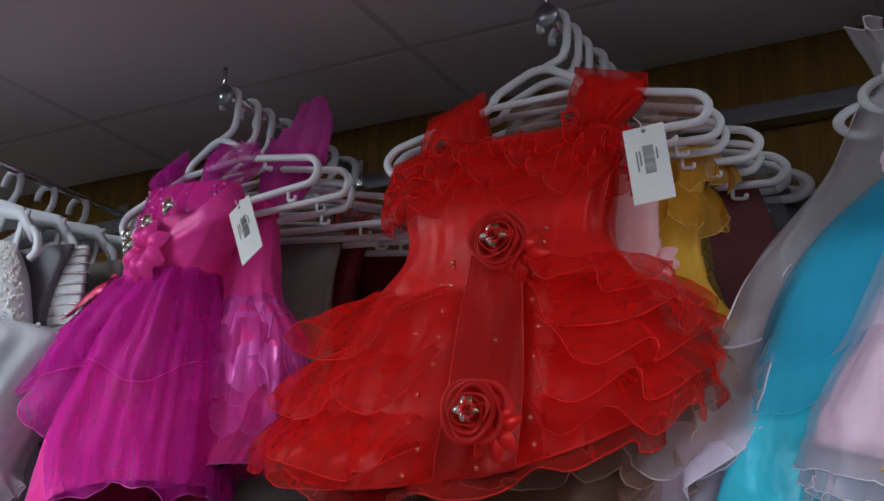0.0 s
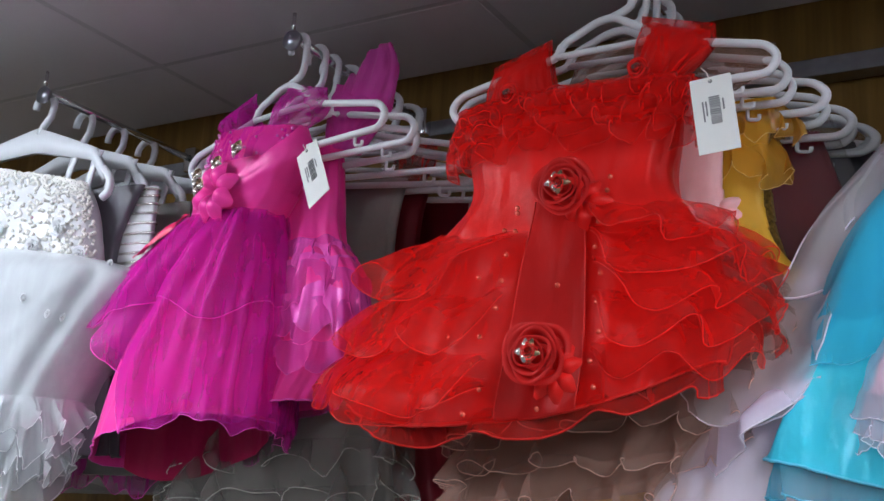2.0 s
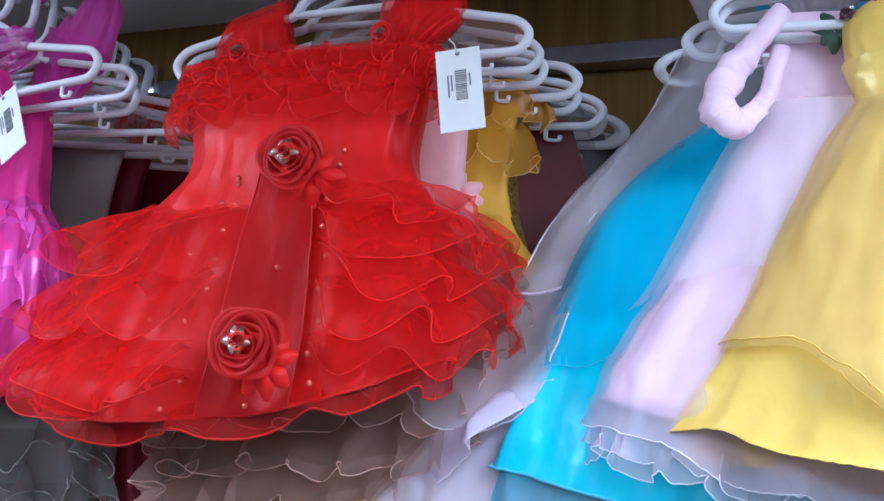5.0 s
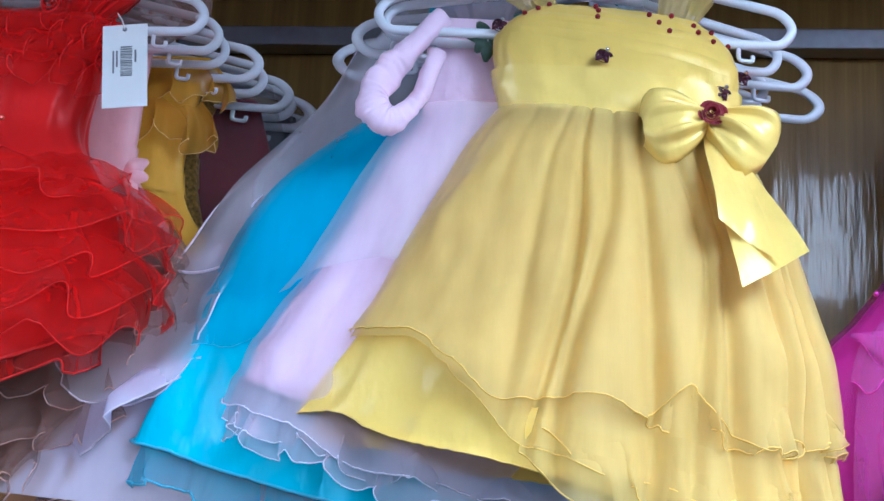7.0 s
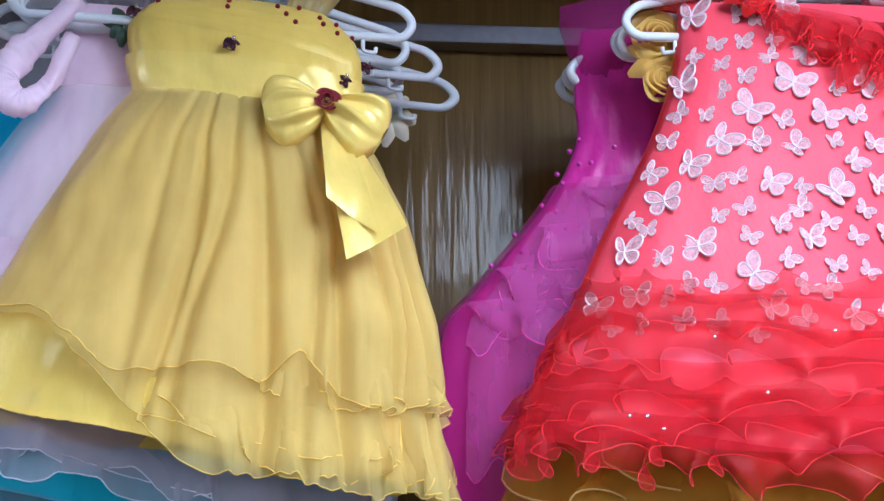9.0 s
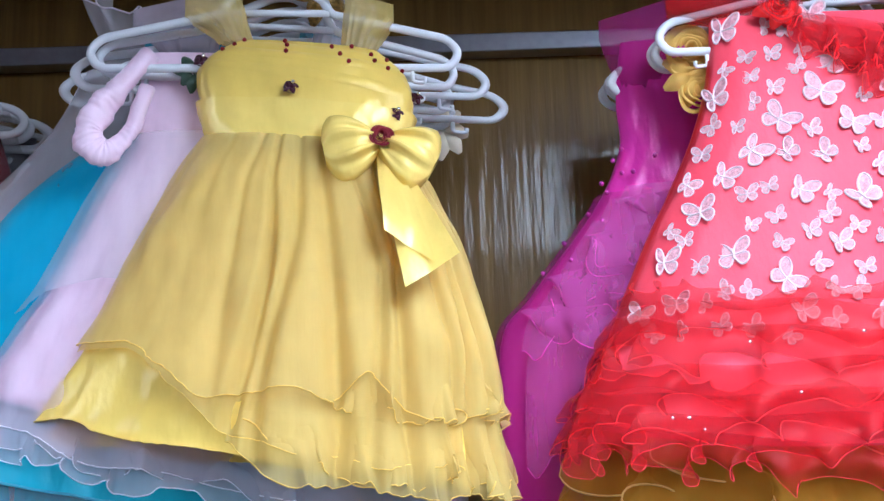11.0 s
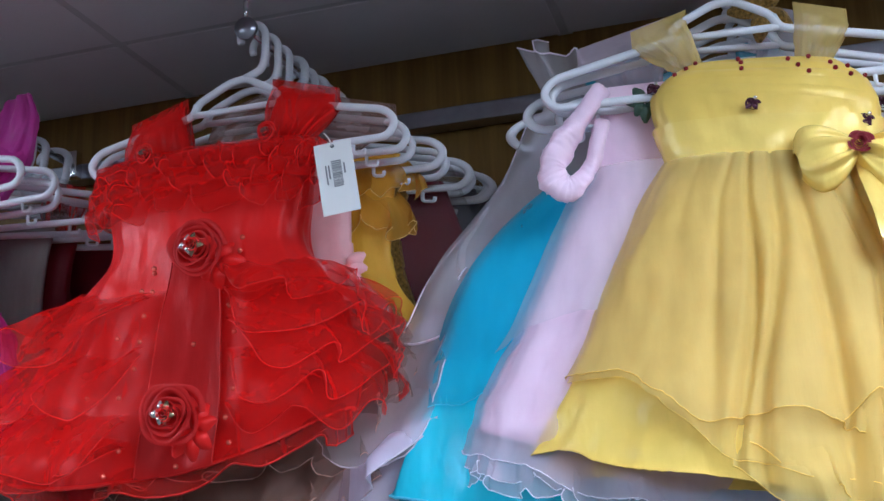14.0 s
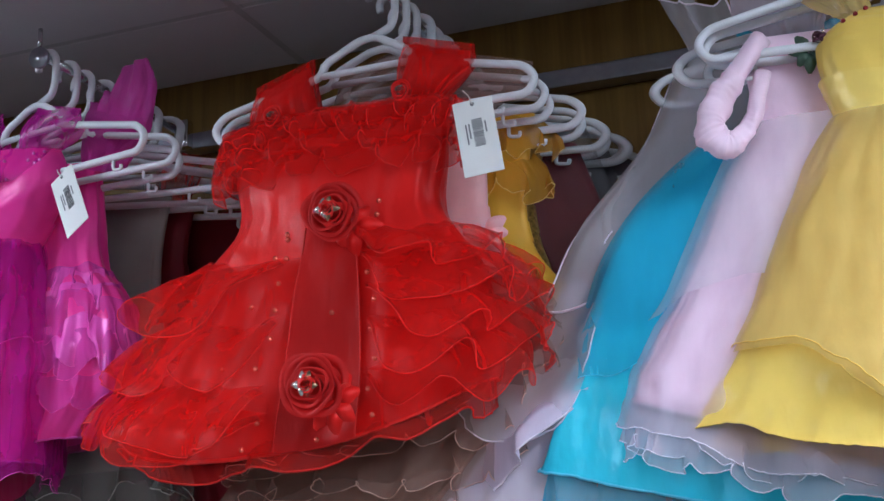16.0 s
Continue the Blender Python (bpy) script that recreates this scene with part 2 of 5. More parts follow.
def rounded(pts, r=0.012, steps=5):
    """A line with its corners rounded."""
    pts, out = [Vector(p) for p in pts], []
    for i, p in enumerate(pts):
        if i in (0, len(pts) - 1):
            out.append(p)
            continue
        a, b = pts[i - 1] - p, pts[i + 1] - p
        k = min(r, a.length * 0.48, b.length * 0.48)
        a, b = p + a.normalized() * k, p + b.normalized() * k
        for s in range(steps + 1):
            t = s / steps
            out.append(a.lerp(p, t).lerp(p.lerp(b, t), t))
    return out


def ball_mesh(name, r, mat, seg=10):
    bm = bmesh.new()
    bmesh.ops.create_uvsphere(bm, u_segments=seg, v_segments=max(5, seg // 2 + 1), radius=r)
    me = bpy.data.meshes.new(name)
    bm.to_mesh(me)
    bm.free()
    me.polygons.foreach_set("use_smooth", [True] * len(me.polygons))
    me.materials.append(mat)
    return me


def spline(rows, v):
    """Smooth values between rows, v from 0 to 1, running on straight past the last row."""
    n = len(rows) - 1
    if v > 1.0:
        return [b + (b - a) * (v - 1.0) * n for a, b in zip(rows[-2], rows[-1])]
    x = min(max(v, 0.0), 1.0) * n
    i = min(int(x), n - 1)
    t = x - i
    p0, p1, p2, p3 = rows[max(i - 1, 0)], rows[i], rows[i + 1], rows[min(i + 2, n)]
    return [0.5 * (2 * b + (c - a) * t + (2 * a - 5 * b + 4 * c - d) * t * t + (3 * b - a - 3 * c + d) * t ** 3)
            for a, b, c, d in zip(p0, p1, p2, p3)]


class Garment:
    """A hanging sleeve of cloth. Rows, top to bottom: left x, z, right x, z, half depth, fold height, sag of the front."""

    def __init__(self, rows, folds=16, seed=1, y=0.0, gather=0.45, pleats=(), calm=None, crumple=0.55):
        rng = random.Random(seed)
        self.rows = [(*r, *([0.0] * (7 - len(r)))) for r in rows]
        self.y, self.gather, self.pleats, self.calm, self.crumple, self.seed = y, gather, pleats, calm, crumple, seed
        self.waves = [(max(2, round(folds * k)), rng.uniform(0, math.tau), a, rng.uniform(-1.0, 1.0))
                      for k, a in ((0.45, 0.45), (0.8, 0.4), (1.0, 0.6), (1.37, 0.35), (2.1, 0.18))]

    def at(self, th, v, out=0.0):
        xl, zl, xr, zr, d, amp, sag = spline(self.rows, v)
        c, s = math.cos(th), math.sin(th)
        cx = math.copysign(abs(c) ** 0.85, c)
        f = 0.0
        for n, ph, a, dr in self.waves:
            w = n * th + ph + dr * 2.0 * v + 0.4 * math.sin(3 * th + ph)
            f += a * ((1 - self.gather) * math.sin(w) + self.gather * (1 - 2 * abs(math.sin(w * 0.5 if n % 2 == 0 else w))))
        u = 1 - th / math.pi
        if self.calm:
            f *= self.calm(u)
        spot = Vector((2.4 * c, 2.4 * s, 3.2 * v + self.seed))
        f += self.crumple * (1.1 * noise.noise(spot) + 0.6 * noise.noise(spot * 2.7))
        f = amp * (f if f > 0 else f * 0.7) + out
        for at, wide, deep in self.pleats:
            x = (u - at - 0.012 * math.sin(5 * v + 40 * at)) / (wide * (0.75 + 0.5 * v))
            f -= 1.3 * deep * min(1.0, 0.25 + 1.3 * v) * math.exp(-x * x)
        front = max(s, 0.0)
        return Vector(((xl + xr) / 2 + (xr - xl) / 2 * cx + c * f * 0.7,
                       self.y - d * math.copysign(abs(s) ** 0.75, s) - s * f,
                       (zl + zr) / 2 + (zr - zl) / 2 * cx - sag * front ** 1.5))

    def front(self, u, v, out=0.0):
        """A place on the front: u from the left side (0) to the right (1)."""
        return self.at(math.pi * (1 - u), v, out)

    def cloth(self, name, mat, parent, label="", v0=0.0, v1=1.0, out=0.0, around=150, down=40, u0=None, u1=None, hem=None):
        """The cloth between two heights; u0, u1: only a part of the front; hem: a function of u that shifts the lower edge in v."""
        bm, grid = bmesh.new(), []
        for j in range(down + 1):
            row, w = [], j / down
            for i in range(around + (u0 is not None)):
                if u0 is None:
                    th = math.tau * i / around
                else:
                    a, b = (u[0] + (u[1] - u[0]) * w if isinstance(u, tuple) else u for u in (u0, u1))
                    th = math.pi * (1 - (a + (b - a) * i / around))
                end = v1 + (hem(1 - th / math.pi) if hem else 0)
                row.append(self.at(th, v0 + (end - v0) * w, out))
            grid.append(row)
        quads(bm, grid, u0 is None)
        return part(name, bm, mat, parent, label)

    def edge(self, name, mat, parent, v, r=0.0012, out=0.002, n=240, hem=None, u0=None, u1=None, sides=5):
        """A rolled edge round the cloth at a height."""
        bm, pts = bmesh.new(), []
        for i in range(n + (u0 is not None)):
            th = math.tau * i / n if u0 is None else math.pi * (1 - (u0 + (u1 - u0) * i / n))
            p = self.at(th, v + (hem(1 - th / math.pi) if hem else 0), out)
            pts.append(p + 0.0011 * noise.noise_vector(p * 160))
        tube(bm, pts, r, sides, u0 is None)
        return part(name, bm, mat, parent)

    def ruffle(self, name, mat, edge_mat, parent, v, u0, u1, width, waves, amp, seed=1, flare=0.3, out=0.004, per=14, across=6,
               label="", slope=0.0, rim=0.0011, puff=0.0, curl=0.5, lift=0.5, ease=0.10, lumps=0.6, wobble=0.0):
        """A gathered frill sewn on along a line of the front, free and wavy at its lower edge. v: height at u0; slope: its change to u1."""
        rng = random.Random(seed)
        n = max(12, int(waves * per))
        ph = [rng.uniform(0, math.tau) for _ in range(5)]
        grid, rimline = [[] for _ in range(across + 1)], []
        for i in range(n + 1):
            t = i / n
            u = u0 + (u1 - u0) * t
            vv = v + slope * t + wobble * (math.sin(2.3 * math.tau * t + ph[2]) + 0.6 * math.sin(5.1 * math.tau * t + ph[4]))
            p = self.front(u, vv, out)
            q = self.front(u + 0.004, vv, out)
            tan = (q - p).normalized()
            th = math.pi * (1 - u)
            nrm = Vector((math.cos(th), -math.sin(th), 0))
            a = waves * math.tau * t + 0.9 * math.sin(2.3 * math.tau * t * waves / 7 + ph[0]) + ph[1]
            big = 0.75 + 0.35 * math.sin(waves * 0.37 * math.tau * t + ph[2]) + 0.2 * math.sin(waves * 0.73 * math.tau * t + ph[3])
            k_ = min(1.0, t / ease, (1 - t) / ease)
            taper = 0.15 + 0.85 * k_ * k_ * (3 - 2 * k_)
            fine = curl * (0.6 * math.sin(2.63 * a + ph[3]) + 0.3 * math.sin(4.7 * a + ph[0]))
            wid = taper * width * (1 + 0.13 * math.sin(waves * 0.41 * math.tau * t + ph[4]))
            rum = Vector((waves * 1.9 * t, seed * 3.7, 0))
            for j in range(across + 1):
                w = j / across
                k = w ** 1.15
                rum.z = 2.2 * w
                lump = lumps * taper * amp * k * Vector((0.7 * noise.noise(rum + Vector((9, 0, 0))), 0.9 * noise.noise(rum), 0.8 * noise.noise(rum * 1.7)))
                g = (p + lump + nrm * (flare * wid * k + puff * math.sin(math.pi * w) + taper * amp * big * k * (math.sin(a) + fine))
                     + tan * (taper * amp * 1.15 * big * k * math.cos(a + 0.5))
                     + Vector((0, 0, -wid * w * (1 - 0.35 * flare) + taper * amp * lift * k * (math.sin(a + 1.1) + fine))))
                grid[j].append(g)
            rimline.append(grid[across][-1])
        bm = bmesh.new()
        quads(bm, grid)
        ob = part(name, bm, mat, parent, label)
        if edge_mat:
            bm = bmesh.new()
            tube(bm, rimline, rim, 4)
            part("rolled_edge", bm, edge_mat, ob)
        return ob


def strap(name, mat, parent, foot, top, seed=1, depth=0.018, label="", creases=9, over=0.010):
    """A gathered shoulder strap: narrow at the bodice, wide where it goes over the hanger, front and back."""
    (fx, fz, fw), (tx, tz, tw) = foot, top
    rows = []
    for k in range(6):
        t = k / 5
        e = t * t * (3 - 2 * t)
        w = tw + (fw - tw) * e
        x, z = tx + (fx - tx) * t, tz + (fz - tz) * t
        d = 0.006 + depth * math.sin(math.pi * min(1, 0.25 + t * 0.7))
        tip = math.copysign(0.30, tx) * w * (1 - t)
        rows.append((x - w, z + tip, x + w, z - tip, d, 0.0035 * (0.5 + e)))
    g = Garment(rows, creases * 2, seed)
    bm, grid = bmesh.new(), []
    for j in range(15):
        grid.append([g.at(math.tau * i / 72, j / 14) for i in range(72)])
    lid = [Vector((p.x, p.y * 0.35, p.z + over)) for p in grid[0]]
    quads(bm, [[Vector((p.x, 0, p.z + over * 1.15)) for p in lid], lid, *grid], True)
    return part(name, bm, mat, parent, label)


def rosette(name, mat, parent, at, r, seed=1, turns=4.2, heart=None, label="", tilt=0):
    """A ribbon rose wound from one strip, facing forward, with an optional heart of foil petals."""
    rng = random.Random(seed)
    bm, inner, outer, mid = bmesh.new(), [], [], []
    n = int(turns * 30)
    p1, p2 = rng.uniform(0, 6), rng.uniform(0, 6)
    for i in range(n + 1):
        t = i / n
        a = t * turns * math.tau
        wob = 1 + 0.07 * math.sin(a * 2.3 + p1) + 0.05 * math.sin(a * 3.7 + p2)
        rad = r * (1 - 0.78 * t) * wob
        lift = r * (0.10 + 0.42 * t)
        ca, sa = math.cos(a + tilt), math.sin(a + tilt)
        hgt = r * (0.30 + 0.05 * math.sin(a * 1.7 + p1))
        inner.append(Vector((ca * rad * 0.72, -lift * 0.2, sa * rad * 0.72)))
        mid.append(Vector((ca * rad * 0.90, -lift - hgt * 0.55, sa * rad * 0.90)))
        outer.append(Vector((ca * rad * 1.04, -lift - hgt * 0.45, sa * rad * 1.04)))
    quads(bm, [inner, mid, outer])
    ob = part(name, bm, mat, parent, label)
    ob.location = at
    if heart:
        bm, lo, hi = bmesh.new(), [], []
        for i in range(61):
            t = i / 60
            a = t * 3.3 * math.tau
            rad = r * 0.34 * (1 - 0.8 * t) * (1 + 0.12 * math.sin(2.6 * a))
            lo.append(Vector((math.cos(a) * rad * 0.8, -r * 0.45, math.sin(a) * rad * 0.8)))
            hi.append(Vector((math.cos(a) * rad * 1.15, -r * (0.62 + 0.22 * t), math.sin(a) * rad * 1.15)))
        quads(bm, [lo, hi])
        part("heart", bm, heart, ob)
    return ob


def petals(name, mat, parent, at, r, count=6, seed=3, spread=1.0, start=0.0, label=""):
    """A ring of ribbon loops under a rose."""
    rng = random.Random(seed)
    for k in range(count):
        a = start + spread * math.tau * k / count + rng.uniform(-0.2, 0.2)
        ln, wd = r * rng.uniform(0.8, 1.1), r * 0.30
        d, s = Vector((math.cos(a), 0, math.sin(a))), Vector((-math.sin(a), 0, math.cos(a)))
        bm, grid = bmesh.new(), []
        for i in range(9):
            t = i / 8
            w = wd * math.sin(math.pi * (0.12 + 0.8 * t))
            lift = 0.35 * r * math.sin(math.pi * t)
            grid.append([d * ln * t + s * w * q + Vector((0, -lift * (1 - 0.6 * q * q) - 0.003 - 0.0006 * k, 0)) for q in (-1, -0.5, 0, 0.5, 1)])
        quads(bm, grid)
        ob = part(name, bm, mat, parent, label)
        ob.location = at


HOOK = (0.015, 0.009)      # the hook's loop beside and above the middle of the dress


def hanger_mesh():
    """The body, a little to one side of the hook's loop."""
    bm = bmesh.new()
    c = -0.006
    line = rounded([(c - 0.052, 0, -0.082), (c - 0.058, 0, -0.096), (c - 0.184, 0, -0.124), (c - 0.197, 0, -0.140), (c - 0.186, 0, -0.157), (c + 0.186, 0, -0.157),
                    (c + 0.197, 0, -0.140), (c + 0.184, 0, -0.124), (c + 0.058, 0, -0.096), (c + 0.052, 0, -0.082)], 0.012)
    tube(bm, line, 0.0047, 10)
    top = rounded([(c - 0.056, 0, -0.093), (c - 0.050, 0, -0.080), (c - 0.008, 0, -0.060), (c + 0.012, 0, -0.058), (c + 0.050, 0, -0.080), (c + 0.056, 0, -0.093)], 0.008)
    tube(bm, top, 0.0047, 10)
    tube(bm, [(c - 0.057, 0, -0.095), (c + 0.057, 0, -0.095)], 0.0042, 8)
    for s in (-1, 1):
        tube(bm, rounded([(c + s * 0.145, 0, -0.160), (c + s * 0.145, 0, -0.173), (c + s * 0.158, 0, -0.174), (c + s * 0.158, 0, -0.168)], 0.004, 3), 0.0022, 6)
    return bm


def hook_mesh():
    """An open loop over the arm, its stem running straight down at one side."""
    bm = bmesh.new()
    pts = [(0.004, 0, -0.058), (0.026, 0, -0.050), (0.031, 0, -0.034)]
    for k in range(13):
        a = math.radians(-8 + 208 * k / 12)
        pts.append((HOOK[0] + 0.0165 * math.cos(a), 0, HOOK[1] - 0.0150 + 0.0165 * math.sin(a)))
    tube(bm, rounded(pts, 0.008, 3), 0.0047, 10)
    return bm


def make_hanger():
    ob = root("hanger", Matrix(), "white tubular plastic clothes hanger hung on a chrome arm", "hanger", "white plastic hangers")
    part("body", hanger_mesh(), PLASTIC, ob)
    part("hook", hook_mesh(), PLASTIC, ob)
    return ob


HANGER = make_hanger()
hanger_used = []


def hang(x, y, rz=0.0, ry=0.0, wide=1.0):
    """A hanger over an arm; wide: how much broader than the smallest."""
    m = pose(x, y, ARM, 0, ry, rz) @ Matrix.Diagonal((wide, 1, 1, 1))
    if not hanger_used:
        HANGER.matrix_basis = m
        hanger_used.append(HANGER)
        return HANGER
    hanger_used.append(copy_thing(HANGER, m))
    return hanger_used[-1]


def display_arm(x, reach):
    ob = root("display_arm", pose(x + HOOK[0], 0, ARM + HOOK[1]), "chrome display arm slotted into the wall rail", "arm", "chrome arms on the rail")
    bm = bmesh.new()
    tube(bm, [(0, -0.02, -0.006), (0, -reach, -0.006)], 0.006, 10)
    part("bar", bm, CHROME, ob)
    bm = bmesh.new()
    tube(bm, [(0, -reach - 0.002, -0.012), (0, -reach - 0.008, -0.012)], 0.014, 20)
    part("end_disc", bm, STEEL, ob)
    bm = bmesh.new()
    tube(bm, [(0, -reach - 0.005, -0.004), (0, -reach - 0.005, 0.028)], 0.0028, 8)
    part("pin", bm, CHROME, ob)
    bm = bmesh.new()
    box(bm, -0.012, 0.012, -0.052, -0.034, -0.030, 0.014, 0.002)
    part("bracket", bm, CHROME, ob)
    return ob


def price_tag(x, y, z, ry, rz, group=True):
    ob = root("price_tag", pose(x, y, z, 0, ry, rz), "white card price tag with a printed bar code on a string", "tag", "price tags")
    bm = bmesh.new()
    box(bm, -0.021, 0.021, -0.0006, 0.0006, -0.082, 0, 0.0004)
    part("card", bm, CARD, ob, smooth=False)
    rng = random.Random(5)
    zz = -0.022
    while zz > -0.052:
        w = rng.choice((0.0005, 0.0008, 0.0013))
        bm = bmesh.new()
        box(bm, -0.004, 0.007, -0.0011, -0.0007, zz - w, zz)
        part("code_bar", bm, INK, ob, smooth=False)
        zz -= w + rng.choice((0.0006, 0.0009))
    for k, (x0, ln) in enumerate(((-0.0072, 0.016), (-0.0105, 0.022), (0.0100, 0.012))):
        bm = bmesh.new()
        box(bm, x0 - 0.0008, x0 + 0.0008, -0.0011, -0.0007, -0.026 - ln, -0.026)
        part("text_bar", bm, INK, ob, smooth=False)
    bm = bmesh.new()
    tube(bm, [(0, -0.001, -0.005), (-0.002, -0.0025, 0.004), (-0.008, 0.004, 0.014)], 0.0007, 5)
    part("string", bm, THREAD, ob)
    bm = bmesh.new()
    tube(bm, [(0, -0.0008, -0.005), (0, -0.0012, -0.005)], 0.0022, 10)
    part("hole", bm, INK, ob)
    return ob


# ---- the room ----
def slab(name, x0, x1, y0, y1, z0, z1, mat, label, category, bevel=0.0):
    bm = bmesh.new()
    box(bm, x0, x1, y0, y1, z0, z1, bevel)
    return tagged(part(name, bm, mat, smooth=False), label, category, kind="structure")


slab("floor", -3.2, 3.4, -4.2, 0.12, -0.1, 0, FLOOR, "plain tiled shop floor", "floor")
slab("wall_back", -3.2, 3.4, 0, 0.12, 0, CEIL + 0.1, WOOD, "glossy varnished brown wood panel wall with vertical grain", "wall")
slab("wall_west", -3.32, -3.2, -4.2, 0.12, 0, CEIL + 0.1, PLASTER, "plain painted shop wall", "wall")
slab("wall_east", 3.4, 3.52, -4.2, 0.12, 0, CEIL + 0.1, PLASTER, "plain painted shop wall", "wall")
slab("wall_front", -3.32, 3.52, -4.32, -4.2, 0, CEIL + 0.1, PLASTER, "plain painted shop wall", "wall")

# ceiling: square panels with a thin joint, in a grid of bars
GX, GY, TILE = -1.161, -0.212, 0.6
LIGHTS = [(-1.761, -0.812), (0.639, -0.812), (-0.561, -2.612), (1.839, -2.612)]


def lit(cx, cy):
    return any(x < cx < x + TILE and y - 2 * TILE < cy < y for x, y in LIGHTS)


bm = bmesh.new()
for i in range(-4, 9):
    for j in range(-2, 8):
        x0, y1 = max(-3.2, GX + i * TILE), min(0.0, GY - j * TILE)
        x1, y0 = min(3.4, GX + (i + 1) * TILE), max(-4.2, GY - (j + 1) * TILE)
        if x1 - x0 > 0.02 and y1 - y0 > 0.02 and not lit((x0 + x1) / 2, (y0 + y1) / 2):
            box(bm, x0 + 0.004, x1 - 0.004, y0 + 0.004, y1 - 0.004, CEIL, CEIL + 0.02, 0.003)
box(bm, -3.2, 3.4, -4.2, 0.0, CEIL + 0.1, CEIL + 0.14)
tagged(part("ceiling", bm, CEILING, smooth=False), "grey-white square panel ceiling", "ceiling", kind="structure")
bm = bmesh.new()
for i in range(-3, 8):
    x = GX + i * TILE
    box(bm, x - 0.011, x + 0.011, -4.2, -0.001, CEIL + 0.0005, CEIL + 0.019)
for j in range(0, 7):
    y = GY - j * TILE
    box(bm, -3.2, 3.4, y - 0.011, y + 0.011, CEIL + 0.001, CEIL + 0.0185)
tagged(part("ceiling_grid", bm, TBAR, smooth=False), "thin grey metal grid between the ceiling panels", "trim", kind="structure")
for x, y in LIGHTS:
    ob = root("ceiling_light", pose(x + TILE / 2, y - TILE, CEIL, 0, 0, 90), "recessed white fluorescent panel light in the ceiling", "light", "ceiling lights")
    bm = bmesh.new()
    for s in (-1, 1):
        box(bm, -TILE + 0.012, TILE - 0.012, s * 0.285 - 0.014 * (s > 0), s * 0.285 + 0.014 * (s < 0), -0.004, 0.03)
        box(bm, s * 0.585 - 0.014 * (s > 0), s * 0.585 + 0.014 * (s < 0), -0.271, 0.271, -0.004, 0.03)
    part("frame", bm, PLASTIC, ob, smooth=False)
    bm = bmesh.new()
    box(bm, -0.570, 0.570, -0.270, 0.270, 0.004, 0.012)
    part("diffuser", bm, LAMP_MAT, ob, smooth=False)

# wall rail
bm = bmesh.new()
box(bm, -3.2, 3.4, -0.034, -0.002, ARM - 0.020, ARM + 0.006, 0.002)
tagged(part("wall_rail", bm, STEEL, smooth=False), "flat brushed steel display rail along the wooden wall", "rail", kind="structure")

# ---- the hanging arms ----
X_WHITE, X_MAG, X_RED, X_YEL, X_COR = -1.245, -0.762, -0.295, 0.268, 0.87
display_arm(X_WHITE, 0.374)
display_arm(X_MAG, 0.374)
display_arm(X_RED, 0.384)
display_arm(X_YEL, 0.374)
display_arm(X_COR, 0.384)


def dress(x, y, rz, label, group=""):
    return root("dress", pose(x, y, ARM, 0, 0, rz), label, "dress", group)


def bead_run(name, me, parent, g, spots, out=0.003):
    """Beads sewn on the front at (u, v)."""
    for u, v in spots:
        shared(name, me, parent, Matrix.Translation(g.front(u, v, out)))


